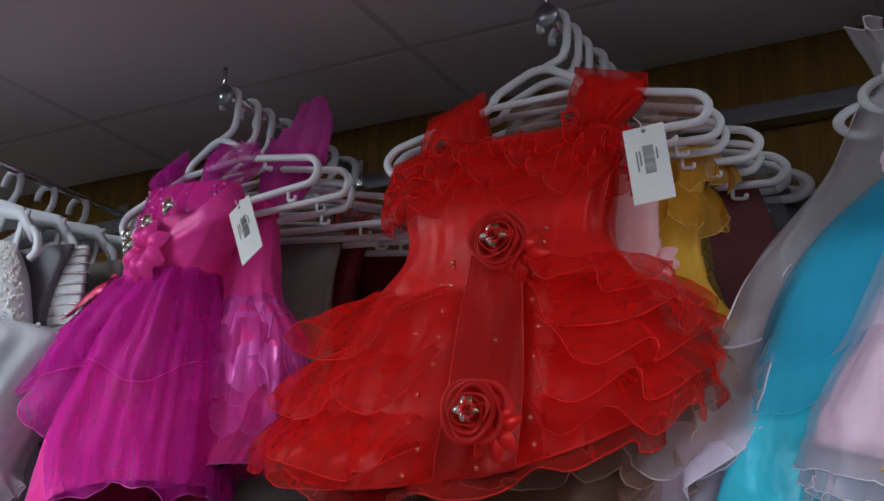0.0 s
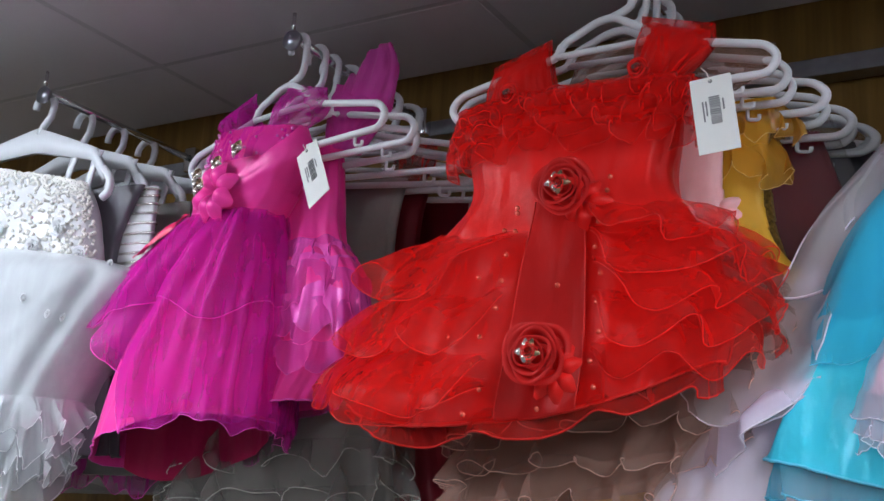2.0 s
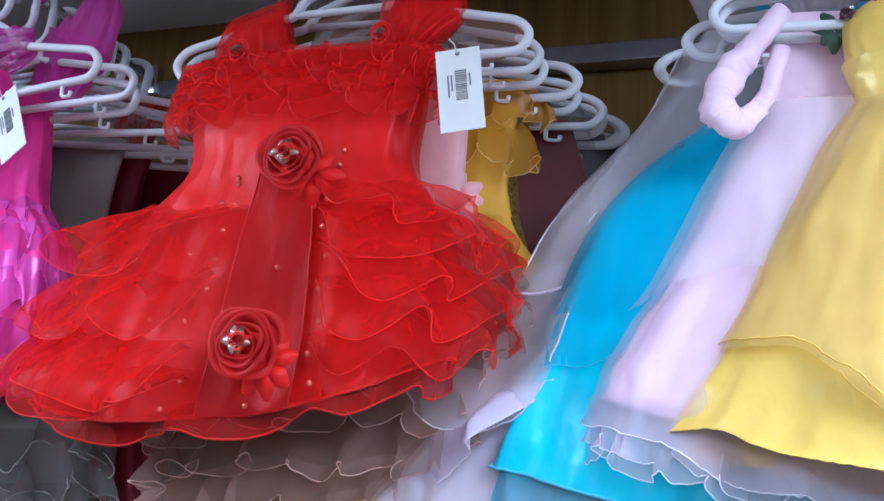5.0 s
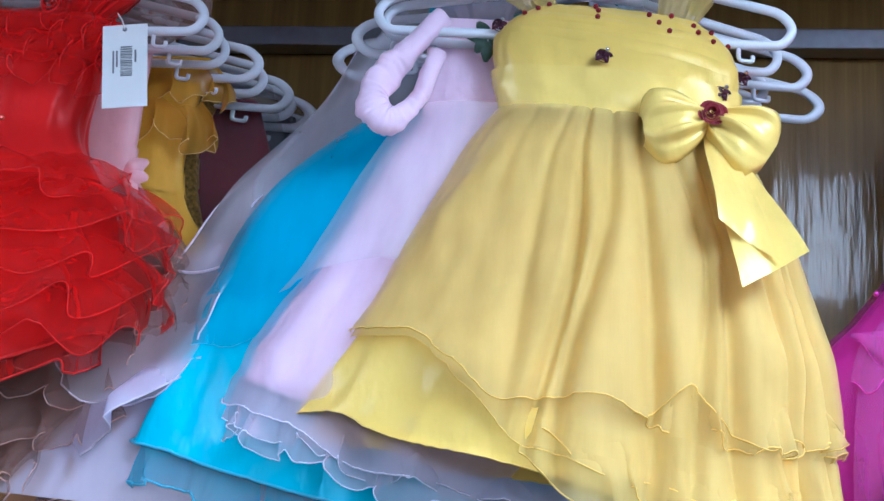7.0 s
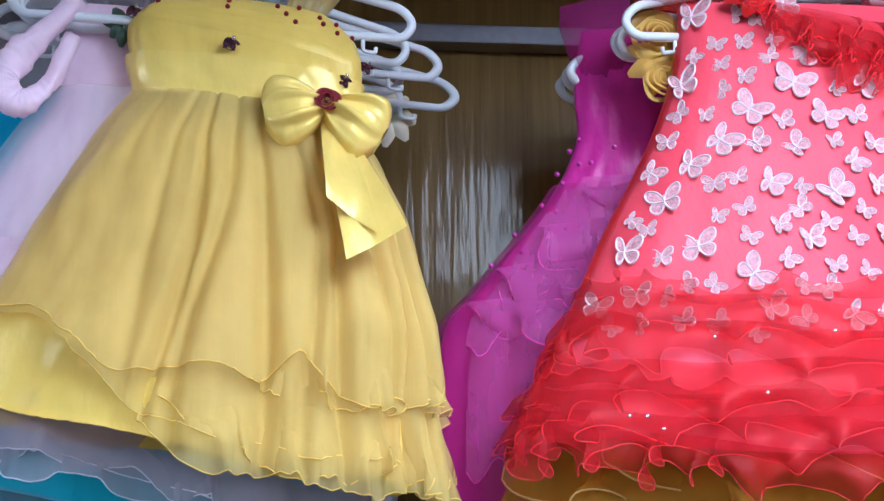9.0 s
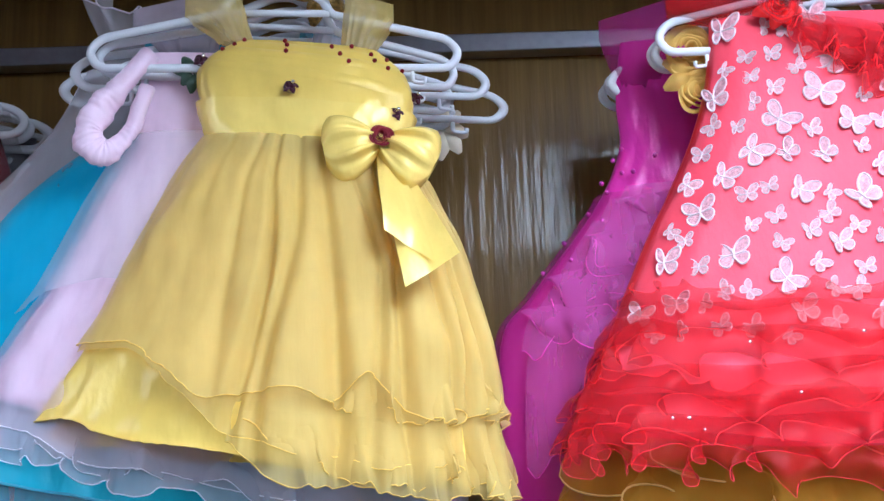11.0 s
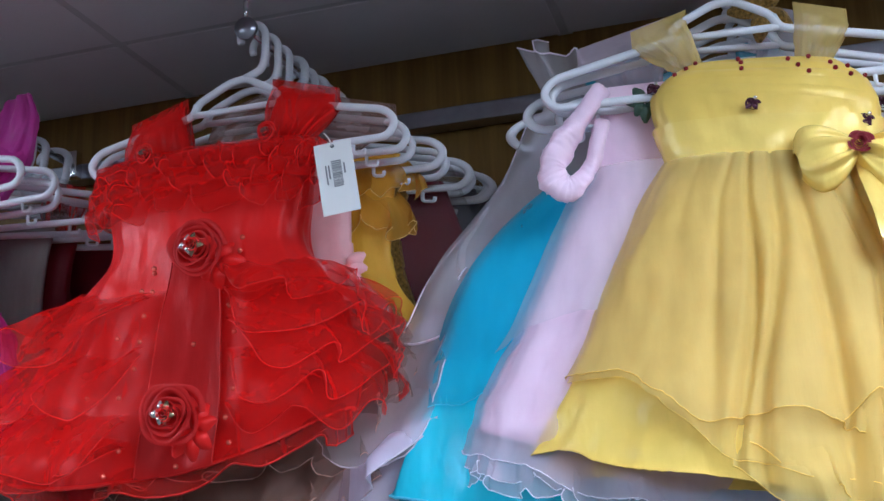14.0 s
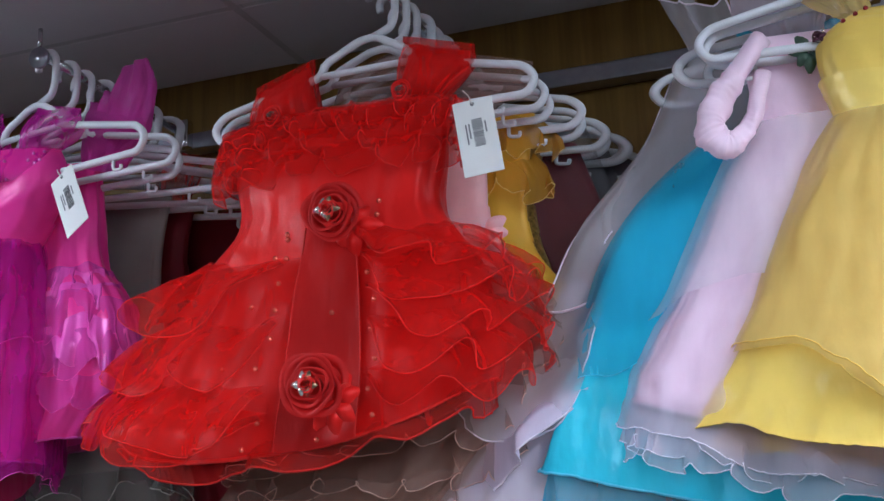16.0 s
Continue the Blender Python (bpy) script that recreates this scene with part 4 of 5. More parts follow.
# ---- yellow dress ----
def yellow_dress():
    d = dress(X_YEL, -0.36, 5, "yellow satin and chiffon child's dress with bow and plum foil roses")
    b = Garment([(-0.046, -0.128, 0.102, -0.140, 0.016, 0.001), (-0.078, -0.148, 0.128, -0.165, 0.030, 0.0015),
                 (-0.088, -0.170, 0.138, -0.192, 0.036, 0.003), (-0.082, -0.205, 0.134, -0.222, 0.040, 0.0035),
                 (-0.074, -0.238, 0.128, -0.256, 0.042, 0.002)], 5, 6, crumple=1.5)
    b.cloth("bodice", YEL_SATIN, d, "draped yellow satin bodice", around=110, down=26)
    # draped pleats across the top, each a soft ridge that lies on the bodice
    for k in (0, 1, 3):
        bm, grid = bmesh.new(), []
        for j in range(7):
            w = -1 + j / 3
            grid.append([b.front(0.06 + 0.9 * i / 40, 0.07 + 0.095 * k + 0.055 * w + (0.10 + 0.03 * k) * (i / 40) ** 1.6 + 0.03 * math.sin(math.pi * i / 40),
                                 0.0004 + 0.0011 * (1 - w * w) * math.sin(math.pi * (i + 1) / 42) ** 0.5) for i in range(41)])
        quads(bm, grid)
        part("pleat", bm, YEL_SATIN, d)
    b.cloth("waistband", YEL_GLOSS, d, "glossy yellow satin waistband", 0.70, 1.02, 0.008, 120, 10)
    s = Garment([(-0.078, -0.238, 0.128, -0.258, 0.044, 0.004), (-0.110, -0.288, 0.150, -0.300, 0.062, 0.008),
                 (-0.140, -0.345, 0.180, -0.355, 0.076, 0.010), (-0.168, -0.405, 0.200, -0.415, 0.090, 0.011),
                 (-0.195, -0.460, 0.214, -0.478, 0.102, 0.012), (-0.213, -0.505, 0.221, -0.542, 0.108, 0.012, 0.002),
                 (-0.220, -0.534, 0.224, -0.590, 0.110, 0.012, 0.006)], 11, 27, gather=0.35,
                pleats=((0.300, 0.020, 0.004), (0.405, 0.012, 0.007), (0.452, 0.009, 0.017), (0.486, 0.008, 0.015), (0.552, 0.013, 0.013), (0.612, 0.009, 0.008),
                        (0.668, 0.012, 0.012), (0.735, 0.010, 0.009), (0.795, 0.012, 0.014), (0.842, 0.009, 0.011), (0.890, 0.011, 0.014), (0.935, 0.009, 0.012), (0.972, 0.009, 0.011)),
                calm=lambda u: 0.12 + 0.55 * min(1.0, max(0.0, (u - 0.28) / 0.3)), crumple=0.9)
    under = Garment([(r[0] - 0.034 * (k / 6) ** 2, r[1] + 0.008 * (k / 6) ** 2, r[2], r[3] - 0.010 * (k / 6) ** 2, r[4], 0.013 * k / 6, *r[6:]) for k, r in enumerate(s.rows)],
                    6, 23, gather=0.2, crumple=0.9)
    lifted = lambda u: -0.05 * math.exp(-((u - 0.17) / 0.15) ** 2) + 0.014 * math.sin(8 * math.pi * u)
    under.cloth("underskirt", YEL_SATIN, d, "yellow satin underskirt", 0, 1, -0.022, 200, 50, hem=lifted)
    under.edge("hem", YEL_EDGE, d, 1.0, 0.0007, -0.0215, hem=lifted)
    deep = Garment([(r[0] + 0.012, r[1] - 0.003 * k, r[2] - 0.014, r[3] - 0.001 * k, 0.030, 0.003) for k, r in enumerate(under.rows)], 7, 24, y=-0.030)
    inside = lambda u: 0.02 * math.sin(9 * math.pi * u)
    deep.cloth("lining", YEL_SATIN, d, "yellow lining seen inside the hem", 0.5, 1.0, -0.022, 120, 20, -1.03, 0.03, hem=inside)
    deep.edge("lining_hem", YEL_EDGE, d, 1.0, 0.0007, -0.0215, 160, hem=inside, u0=-1.03, u1=0.03)
    step = lambda u: min(1.0, max(0.0, (u - 0.24) / 0.22))
    tier = lambda u: -0.155 * (1 - step(u) ** 2 * (3 - 2 * step(u))) + step(u) * (0.024 * math.sin(17 * u + 1.8) + 0.016 * math.sin(47 * u + 1) + 0.008 * math.sin(83 * u)) - 0.05 * math.exp(-((u - 0.60) / 0.03) ** 2)
    s.cloth("chiffon_overlay", YEL_CHIF, d, "gathered golden chiffon overskirt", 0, 0.80, 0.010, 440, 50, hem=tier)
    s.edge("chiffon_edge", YEL_EDGE, d, 0.80, 0.0006, 0.0105, 440, hem=tier)
    s.cloth("chiffon_layer", YEL_CHIF, d, "", 0, 0.82, 0.005, 360, 36, hem=tier)
    lower = lambda u: -0.42 * (1 - min(1.0, max(0.0, (u - 0.27) / 0.24)) ** 0.7) + 0.016 * math.sin(33 * u) + 0.012 * math.sin(71 * u + 2)
    s.cloth("tulle_tier", YEL_CHIF, d, "sheer lower tier of tulle", 0.30, 0.985, 0.002, 400, 40, hem=lower)
    s.edge("tulle_edge", YEL_EDGE, d, 0.985, 0.0005, 0.0025, 440, hem=lower)
    for k, (v, u0, u1, w, n, a) in enumerate(((0.70, 0.48, 1.25, 0.050, 8.5, 0.010), (0.84, 0.46, 1.25, 0.060, 9, 0.009), (0.92, 0.44, 1.2, 0.045, 9, 0.007))):
        s.ruffle("tulle_frill", YEL_CHIF, YEL_EDGE, d, v, u0, u1, w, n, a, 61 + k, 0.15, 0.003, 20, 6, rim=0.0007, curl=0.7)
    strap("strap", YEL_CHIF, d, (-0.048, -0.130, 0.016), (-0.072, -0.092, 0.030), 4, 0.018, "sheer yellow gathered strap")
    strap("strap", YEL_CHIF, d, (0.080, -0.142, 0.018), (0.094, -0.098, 0.026), 7, 0.018, "sheer yellow gathered strap")
    # bow
    bow = new("bow")
    bow.parent = d
    bow.location = (0.100, -0.058, -0.258)
    for side, ang, ln, wd in ((-1, 12, 0.058, 0.035), (1, -30, 0.060, 0.037)):
        bm, grid = bmesh.new(), []
        for i in range(23):
            t = i / 22
            w = wd * (0.16 + 0.84 * math.sin(math.pi / 2 * min(1.0, t * 1.25)) ** 0.8) * math.sqrt(max(0.02, 1 - max(0.0, (t - 0.72) / 0.30) ** 2))
            dep = 0.004 + 0.020 * math.sin(math.pi * min(0.96, 0.08 + 0.80 * t)) ** 0.8
            ring = []
            for k in range(64):
                a = math.tau * k / 64
                q, s_ = math.cos(a), math.sin(a)
                gathers = (1 - t) ** 0.7 * (0.26 * math.sin(9 * q + 1.2 * side) + 0.16 * math.sin(17 * q + 2)) + 0.10 * math.sin(5 * q + 6 * t)
                ring.append(Vector((side * ln * t, -dep * math.copysign(abs(s_) ** 0.7, s_) * (1 + gathers) - 0.006, w * q)))
            grid.append(ring)
        quads(bm, grid, True)
        ob = part("loop", bm, YEL_GLOSS, bow, "puffed glossy satin bow loop")
        ob.rotation_euler = (0, radians(-ang), 0)
    rosette("rose", WINE, bow, (0, -0.022, 0), 0.0118, 4, 5, WINE, "wine red ribbon rose")
    for x1, z1, w1, mt in ((0.040, -0.142, 0.020, 0), (0.020, -0.118, 0.018, 1)):
        bm, grid = bmesh.new(), []
        for i in range(15):
            t = i / 14
            c = Vector((x1 * t + 0.004, -0.008 - 0.045 * t + 0.006 * math.sin(5 * t + mt), z1 * t))
            w = 0.006 + w1 * t ** 0.7
            grid.append([c + Vector((w * q, -0.004 * math.cos(3 * q + t * 3), 0.016 * q * t * (1 if mt == 0 else -1))) for q in (-1, -0.6, -0.2, 0.2, 0.6, 1)])
        quads(bm, grid)
        part("ribbon_end", bm, YEL_GLOSS, bow, "hanging satin ribbon end")
    for u, v in ((0.03, 0.30), (0.47, 0.62), (0.80, 0.74), (0.985, 0.52)):
        p = b.front(u, v, 0.004)
        rosette("foil_rose", PLUM, d, p, 0.0078, 7, 2.6, None, "dark plum foil rose")
        shared("gem", ball_mesh("gem", 0.0022, GEM, 6), d, Matrix.Translation(p + Vector((0.003, -0.009, 0.004))))
        petals("rose_leaf", PLUM, d, p, 0.0075, 4, 5, 1.0, 2.0)
    me = ball_mesh("bead", 0.0025, WINE)
    bead_run("bead", me, d, b, [(0.18, 0.02), (0.17, 0.10), (0.15, 0.17), (0.42, 0.03), (0.44, 0.10), (0.45, 0.19), (0.58, 0.08), (0.60, 0.17), (0.62, 0.26),
                                (0.68, 0.03), (0.76, 0.12), (0.74, 0.20), (0.79, 0.27), (0.84, 0.16), (0.92, 0.25)], 0.003)


yellow_dress()


# ---- pale pink dress ----
def pink_dress():
    d = dress(X_YEL, -0.298, 12, "pale pink satin and tulle child's dress with a hanging glove")
    b = Garment([(-0.158, -0.126, 0.070, -0.126, 0.016, 0.001), (-0.162, -0.165, 0.074, -0.165, 0.026, 0.0015),
                 (-0.160, -0.205, 0.070, -0.208, 0.030, 0.002), (-0.158, -0.230, 0.070, -0.232, 0.030, 0.002)], 8, 3)
    b.cloth("bodice", PINK, d, "pale pink satin bodice", around=100, down=20)
    b.cloth("waistband", PINK, d, "", 0.66, 1.0, 0.004, 100, 6)
    s = Garment([(-0.160, -0.225, 0.072, -0.230, 0.032, 0.002), (-0.200, -0.300, 0.100, -0.300, 0.044, 0.005),
                 (-0.252, -0.395, 0.140, -0.410, 0.058, 0.008), (-0.288, -0.455, 0.160, -0.505, 0.066, 0.009),
                 (-0.306, -0.494, 0.165, -0.600, 0.070, 0.010, 0.012)], 12, 12, crumple=1.3)
    s.cloth("underskirt", PINK, d, "pale pink satin skirt", around=140)
    s.edge("hem", LILAC_EDGE, d, 1.0, 0.0014)
    frill = lambda u: 0.02 * math.sin(22 * u) + 0.012 * math.sin(41 * u)
    s.cloth("tulle_overlay", PINK_TULLE, d, "sheer pink tulle overskirt", 0, 1.12, 0.012, 200, 40, hem=frill)
    s.edge("tulle_edge", LILAC_EDGE, d, 1.12, 0.0007, 0.0125, 400, hem=frill)
    for k, v in enumerate((0.97, 1.03)):
        s.ruffle("hem_frill", PINK_TULLE, LILAC_EDGE, d, v, -0.12, 1.1, 0.045, 15 + k, 0.007, 71 + k, 0.15, 0.004, 20, 6, rim=0.0006, curl=0.3, lift=0.8)
    puffed = lambda u: 0.05 * math.sin(9 * u + 2)
    s.cloth("organza_layer", WHITE_ORG, d, "sheer organza overlayer", 0.0, 0.52, 0.026, 140, 24, hem=puffed)
    strap("strap", PINK_TULLE, d, (-0.110, -0.126, 0.028), (-0.120, -0.080, 0.050), 4, 0.018, "sheer white strap")
    strap("strap", WHITE_ORG, d, (0.05, -0.126, 0.028), (0.068, -0.066, 0.034), 5, 0.014)
    # folded glove hanging by a ribbon
    bm = bmesh.new()
    path = rounded([(-0.150, -0.040, -0.140), (-0.192, -0.050, -0.195), (-0.216, -0.054, -0.236), (-0.196, -0.054, -0.260),
                    (-0.170, -0.050, -0.235), (-0.148, -0.042, -0.165)], 0.02, 6)
    fine = []
    for a, c in zip(path, path[1:]):
        fine += [a.lerp(c, k / 4) for k in range(4)]
    vs = tube(bm, fine, 0.0150, 20)
    for i, ring in enumerate(vs):
        c = sum((v.co for v in ring), Vector()) / len(ring)
        t = i / len(vs)
        k = (0.55 + 0.5 * math.sin(math.pi * min(1, t * 1.1 + 0.05))) 
        for v in ring:
            v.co = c + (v.co - c) * k * (1 + 0.34 * noise.noise(v.co * 55) + 0.03 * math.sin(1.1 * i + 6 * noise.noise(v.co * 70)) + 0.08 * noise.noise(v.co * 190))
    part("glove", bm, PINK, d, "gathered pale pink satin glove")
    p = Vector((-0.100, -0.040, -0.160))
    rosette("flower", PINK, d, p, 0.012, 3, 3, None, "small pink ribbon flower")
    petals("leaf", LEAF, d, p + Vector((-0.006, 0.002, 0)), 0.022, 5, 3, 0.7, 2.2, "dark green leaves")


pink_dress()


# ---- turquoise dress ----
def turquoise_dress():
    d = dress(X_YEL, -0.24, 15, "bright turquoise satin and tulle child's dress")
    g = Garment([(-0.150, -0.130, 0.080, -0.130, 0.016, 0.001), (-0.165, -0.190, 0.080, -0.190, 0.024, 0.002),
                 (-0.232, -0.232, 0.085, -0.240, 0.030, 0.003), (-0.312, -0.310, 0.120, -0.320, 0.040, 0.006),
                 (-0.356, -0.400, 0.140, -0.410, 0.046, 0.008), (-0.386, -0.480, 0.150, -0.490, 0.054, 0.009), (-0.416, -0.552, 0.150, -0.655, 0.060, 0.010, 0.012)], 12, 15, crumple=1.3)
    g.cloth("body", BLUE, d, "turquoise satin underdress", around=140)
    g.edge("hem", BLUE_EDGE, d, 1.0, 0.0016)
    tier = lambda u: 0.02 * math.sin(19 * u) + 0.015 * math.sin(37 * u)
    g.cloth("tulle_overlay", BLUE_TULLE, d, "turquoise tulle overskirt", 0.30, 0.80, 0.010, 180, 30, hem=tier)
    g.edge("tulle_edge", BLUE_EDGE, d, 0.80, 0.0005, 0.0105, 260, hem=tier)
    g.cloth("tulle_layer", BLUE_TULLE, d, "", 0.30, 0.70, 0.016, 140, 26, hem=tier)
    g.ruffle("hem_frill", BLUE_TULLE, BLUE_EDGE, d, 0.97, -0.15, 1.1, 0.045, 12, 0.007, 73, 0.1, -0.006, 14, 5)
    strap("strap", BLUE_TULLE, d, (-0.085, -0.130, 0.030), (-0.120, -0.085, 0.052), 4, 0.016, "sheer turquoise strap")
    strap("strap", BLUE_TULLE, d, (0.02, -0.130, 0.030), (0.045, -0.085, 0.040), 5, 0.016)
    petals("gold_bow", SEQUIN, d, (0.012, -0.085, -0.060), 0.036, 5, 6, 1.0, 0.8, "gold satin bow")


turquoise_dress()


# ---- white and lilac organza dress behind ----
def organza_dress():
    d = dress(X_YEL, -0.195, 15, "sheer white and lilac organza dress with wide curled frills")
    g = Garment([(-0.225, -0.100, 0.100, -0.120, 0.020, 0.002), (-0.275, -0.200, 0.100, -0.200, 0.028, 0.004),
                 (-0.350, -0.290, 0.130, -0.290, 0.038, 0.006), (-0.392, -0.370, 0.160, -0.390, 0.046, 0.008),
                 (-0.428, -0.450, 0.180, -0.480, 0.060, 0.010), (-0.556, -0.606, 0.190, -0.640, 0.055, 0.012)], 9, 17)
    g.cloth("underdress", LILAC_TULLE, d, "pale lilac tulle underdress", 0.56, 1.0, -0.004, 130, 28)
    g.cloth("organza", WHITE_ORG, d, "sheer white organza", 0, 1.0, 0.006, 150, 40)
    g.cloth("organza_layer", WHITE_ORG, d, "", 0.05, 0.62, 0.022, 130, 30, hem=lambda u: 0.03 * math.sin(14 * u))
    g.edge("organza_edge", LILAC_EDGE, d, 0.62, 0.0015, 0.0225, 240, hem=lambda u: 0.03 * math.sin(14 * u))
    bm = bmesh.new()
    tube(bm, [g.at(math.pi * (1.0 + 0.06 * math.sin(k / 9)), 0.06 + 0.56 * k / 40, 0.024) for k in range(41)], 0.0011, 5)
    part("side_edge", bm, LILAC_EDGE, d)
    for k, (v, u0, u1, w, n, a) in enumerate(((0.26, -0.40, 0.12, 0.11, 1.6, 0.020), (0.58, -0.40, 0.24, 0.12, 1.7, 0.030), (0.70, -0.42, 0.26, 0.13, 2.0, 0.032), (0.82, -0.42, 0.26, 0.14, 2.3, 0.032))):
        g.ruffle("wide_frill", LILAC_TULLE if k > 2 else WHITE_ORG, LILAC_EDGE, d, v, u0, u1, w, n, a, 81 + k, 0.60, 0.006, 36, 10, puff=0.016, rim=0.0009, curl=0.2, lift=0.9)
    g.ruffle("collar", WHITE_ORG, LILAC_EDGE, d, 0.0, -0.25, 0.3, -0.060, 3, 0.010, 90, -0.3, 0.004, 20, 6)
    g.ruffle("sleeve", WHITE_ORG, LILAC_EDGE, d, 0.02, -0.25, 0.25, 0.080, 2.5, 0.014, 91, 0.3, 0.004, 20, 6)


organza_dress()
d, g = back_dress(X_YEL, -0.125, 0, simple_rows(0.175, 0.13, 0.20, 0.34, 0.0), CREAM, "cream satin dress with a ribbon at the shoulder", 14, straps=WHITE_ORG)
petals("shoulder_bow", CREAM, d, (0.172, -0.015, -0.165), 0.036, 5, 8, 0.6, -1.6, "cream satin ribbon bow")
d, g = back_dress(X_YEL, -0.08, 0, simple_rows(0.14, 0.12, 0.20, 0.34, 0.0), GREY_SATIN, "grey dress in a clear cover next to the wall", 16, film=True)


# ---- coral dress with lace butterflies ----
def butterfly_mesh(name, kind):
    """Four lobed lace wings with a raised rim, about 4 cm across."""
    upper = ((0.0, 0.0), (0.003, 0.010), (0.009, 0.0165), (0.017, 0.0200), (0.0225, 0.0185), (0.0235, 0.0125), (0.0205, 0.0050), (0.011, 0.0005))
    lower = ((0.0, 0.0), (0.011, 0.0005), (0.0185, -0.0010), (0.0195, -0.0080), (0.0150, -0.0140), (0.0090, -0.0160), (0.004, -0.0110), (0.001, -0.005))
    fold = 0.5 if kind == 1 else 0.0
    fill, rim = bmesh.new(), bmesh.new()
    for side in (1, -1):
        for shape in (upper, lower):
            n = len(shape)
            pts = []
            for k in range(n):
                a, b = Vector((*shape[k], 0)), Vector((*shape[(k + 1) % n], 0))
                for t in (0.25, 0.75):
                    pts.append(a.lerp(b, t))
            pts = [Vector((side * p.x * (1 - fold * (side < 0)), -0.0010 - 0.08 * p.x, p.y)) for p in pts]
            c = fill.verts.new(sum(pts, Vector()) / len(pts) + Vector((0, -0.0005, 0)))
            vs = [fill.verts.new(p) for p in pts]
            for k in range(len(vs)):
                fill.faces.new((c, vs[k], vs[(k + 1) % len(vs)]))
            tube(rim, pts, 0.0014, 4, True)
            for k in (4, 8, 11):
                tube(rim, [pts[0] * 0.4, (pts[0] * 0.4).lerp(pts[k], 0.8)], 0.0006, 3)
    tube(rim, [(0, -0.002, -0.007), (0, -0.003, 0.008)], 0.0011, 5)
    out = []
    for nm, bm, mat in (("wing", fill, LACE), ("rim", rim, LACE_RIM)):
        me = bpy.data.meshes.new(name + "_" + nm)
        bm.to_mesh(me)
        bm.free()
        me.materials.append(mat)
        out.append(me)
    return out


def coral_dress():
    d = dress(X_COR, -0.37, 0, "coral red child's dress with lace butterflies and organza frills")
    g = Garment([(-0.146, -0.125, 0.120, -0.125, 0.022, 0.001), (-0.152, -0.190, 0.126, -0.190, 0.036, 0.0015),
                 (-0.172, -0.252, 0.142, -0.252, 0.046, 0.002), (-0.200, -0.310, 0.170, -0.310, 0.056, 0.003),
                 (-0.226, -0.362, 0.196, -0.362, 0.064, 0.004), (-0.262, -0.440, 0.230, -0.440, 0.076, 0.005, 0.006),
                 (-0.292, -0.505, 0.260, -0.505, 0.085, 0.006, 0.020), (-0.305, -0.545, 0.270, -0.545, 0.086, 0.007, 0.030)], 8, 9)
    g.cloth("body", CORAL, d, "coral pink satin body", around=150, down=44)
    g.cloth("side_panel", CORAL_SHEEN, d, "plain red satin side", 0.10, 1.0, 0.003, 20, 30, -0.22, 0.045)
    for k, (v, w, n, a, sl, fl) in enumerate(((0.695, 0.040, 10, 0.010, 0.02, 0.35), (0.745, 0.044, 14, 0.012, -0.02, 0.40), (0.80, 0.048, 12, 0.011, 0.02, 0.36),
                                              (0.865, 0.046, 15, 0.012, 0.0, 0.45), (0.92, 0.044, 17, 0.013, -0.01, 0.42), (0.97, 0.042, 19, 0.013, 0.01, 0.36))):
        g.ruffle("skirt_frill", CORAL_ORG, CORAL_EDGE, d, v, -0.14, 1.12, w, n, a, 101 + k, fl, 0.005, 24, 8, puff=0.008, rim=0.0004, curl=0.15, slope=sl, lift=-0.75, lumps=0.5, wobble=0.012)
    for k, v in enumerate((0.70, 0.87)):
        g.ruffle("frill_heading", CORAL_ORG, CORAL_EDGE, d, v, 0.02, 0.98, -0.014, 15, 0.006, 121 + k, -0.3, 0.010, 20, 5, rim=0.0003, curl=0.3, lift=0.8, wobble=0.010)
    for k in range(5):
        g.ruffle("neck_frill", CORAL_ORG, CORAL_EDGE, d, -0.01 + 0.03 * k, 0.34 + 0.03 * k, 1.1, 0.036, 11 + k % 3, 0.012, 111 + k, 0.35, 0.006, 20, 7, slope=0.20, puff=0.008, curl=0.9, rim=0.0007)
    g.ruffle("side_frill", CORAL_ORG, CORAL_EDGE, d, 0.44, 0.78, 1.0, 0.05, 4, 0.012, 115, 0.4, 0.006, 14, 6, slope=0.2)
    strap("strap", CORAL_ORG, d, (-0.095, -0.130, 0.045), (-0.120, -0.095, 0.070), 4, 0.022, "sheer coral gathered strap")
    strap("strap", CORAL_ORG, d, (0.085, -0.130, 0.040), (0.105, -0.095, 0.050), 5, 0.022, "sheer coral gathered strap")
    for u, v, r in ((0.36, 0.0, 0.022), (0.60, 0.86, 0.030)):
        rosette("ribbon_rose", CORAL_ORG, d, g.front(u, v, 0.018), r, 3, 4, SILVER_FOIL, "coral ribbon rose with a foil heart")
        petals("rose_loop", CORAL_SHEEN, d, g.front(u, v, 0.008), r * 1.3, 6, 4)
    kinds = [butterfly_mesh("butterfly", 0), butterfly_mesh("butterfly_side", 1)]
    rng = random.Random(12)
    taken = []
    for _ in range(5000):
        f, vv = rng.uniform(-0.96, 0.96), rng.uniform(0.0, 0.76)
        if f > -0.25 and vv < 0.12 + 0.14 * f:
            continue
        th = math.acos(math.copysign(abs(f) ** (1 / 0.85), f))
        p = g.at(th, vv, 0.0015)
        sc = rng.choice((0.42, 0.50, 0.62)) if len(taken) > 26 else rng.uniform(0.68, 0.90)
        if any((p - q).length < 0.0238 * (sc + o) for q, o in taken):
            continue
        taken.append((p, sc))
        m = Matrix.LocRotScale(p, Euler((radians(-12), radians(rng.uniform(-60, 60)), radians(55 * math.cos(th) * 0.8))), (sc, sc, sc))
        kind = kinds[rng.random() < 0.4]
        ob = shared("butterfly", kind[0], d, m)
        shared("rim", kind[1], ob, Matrix())
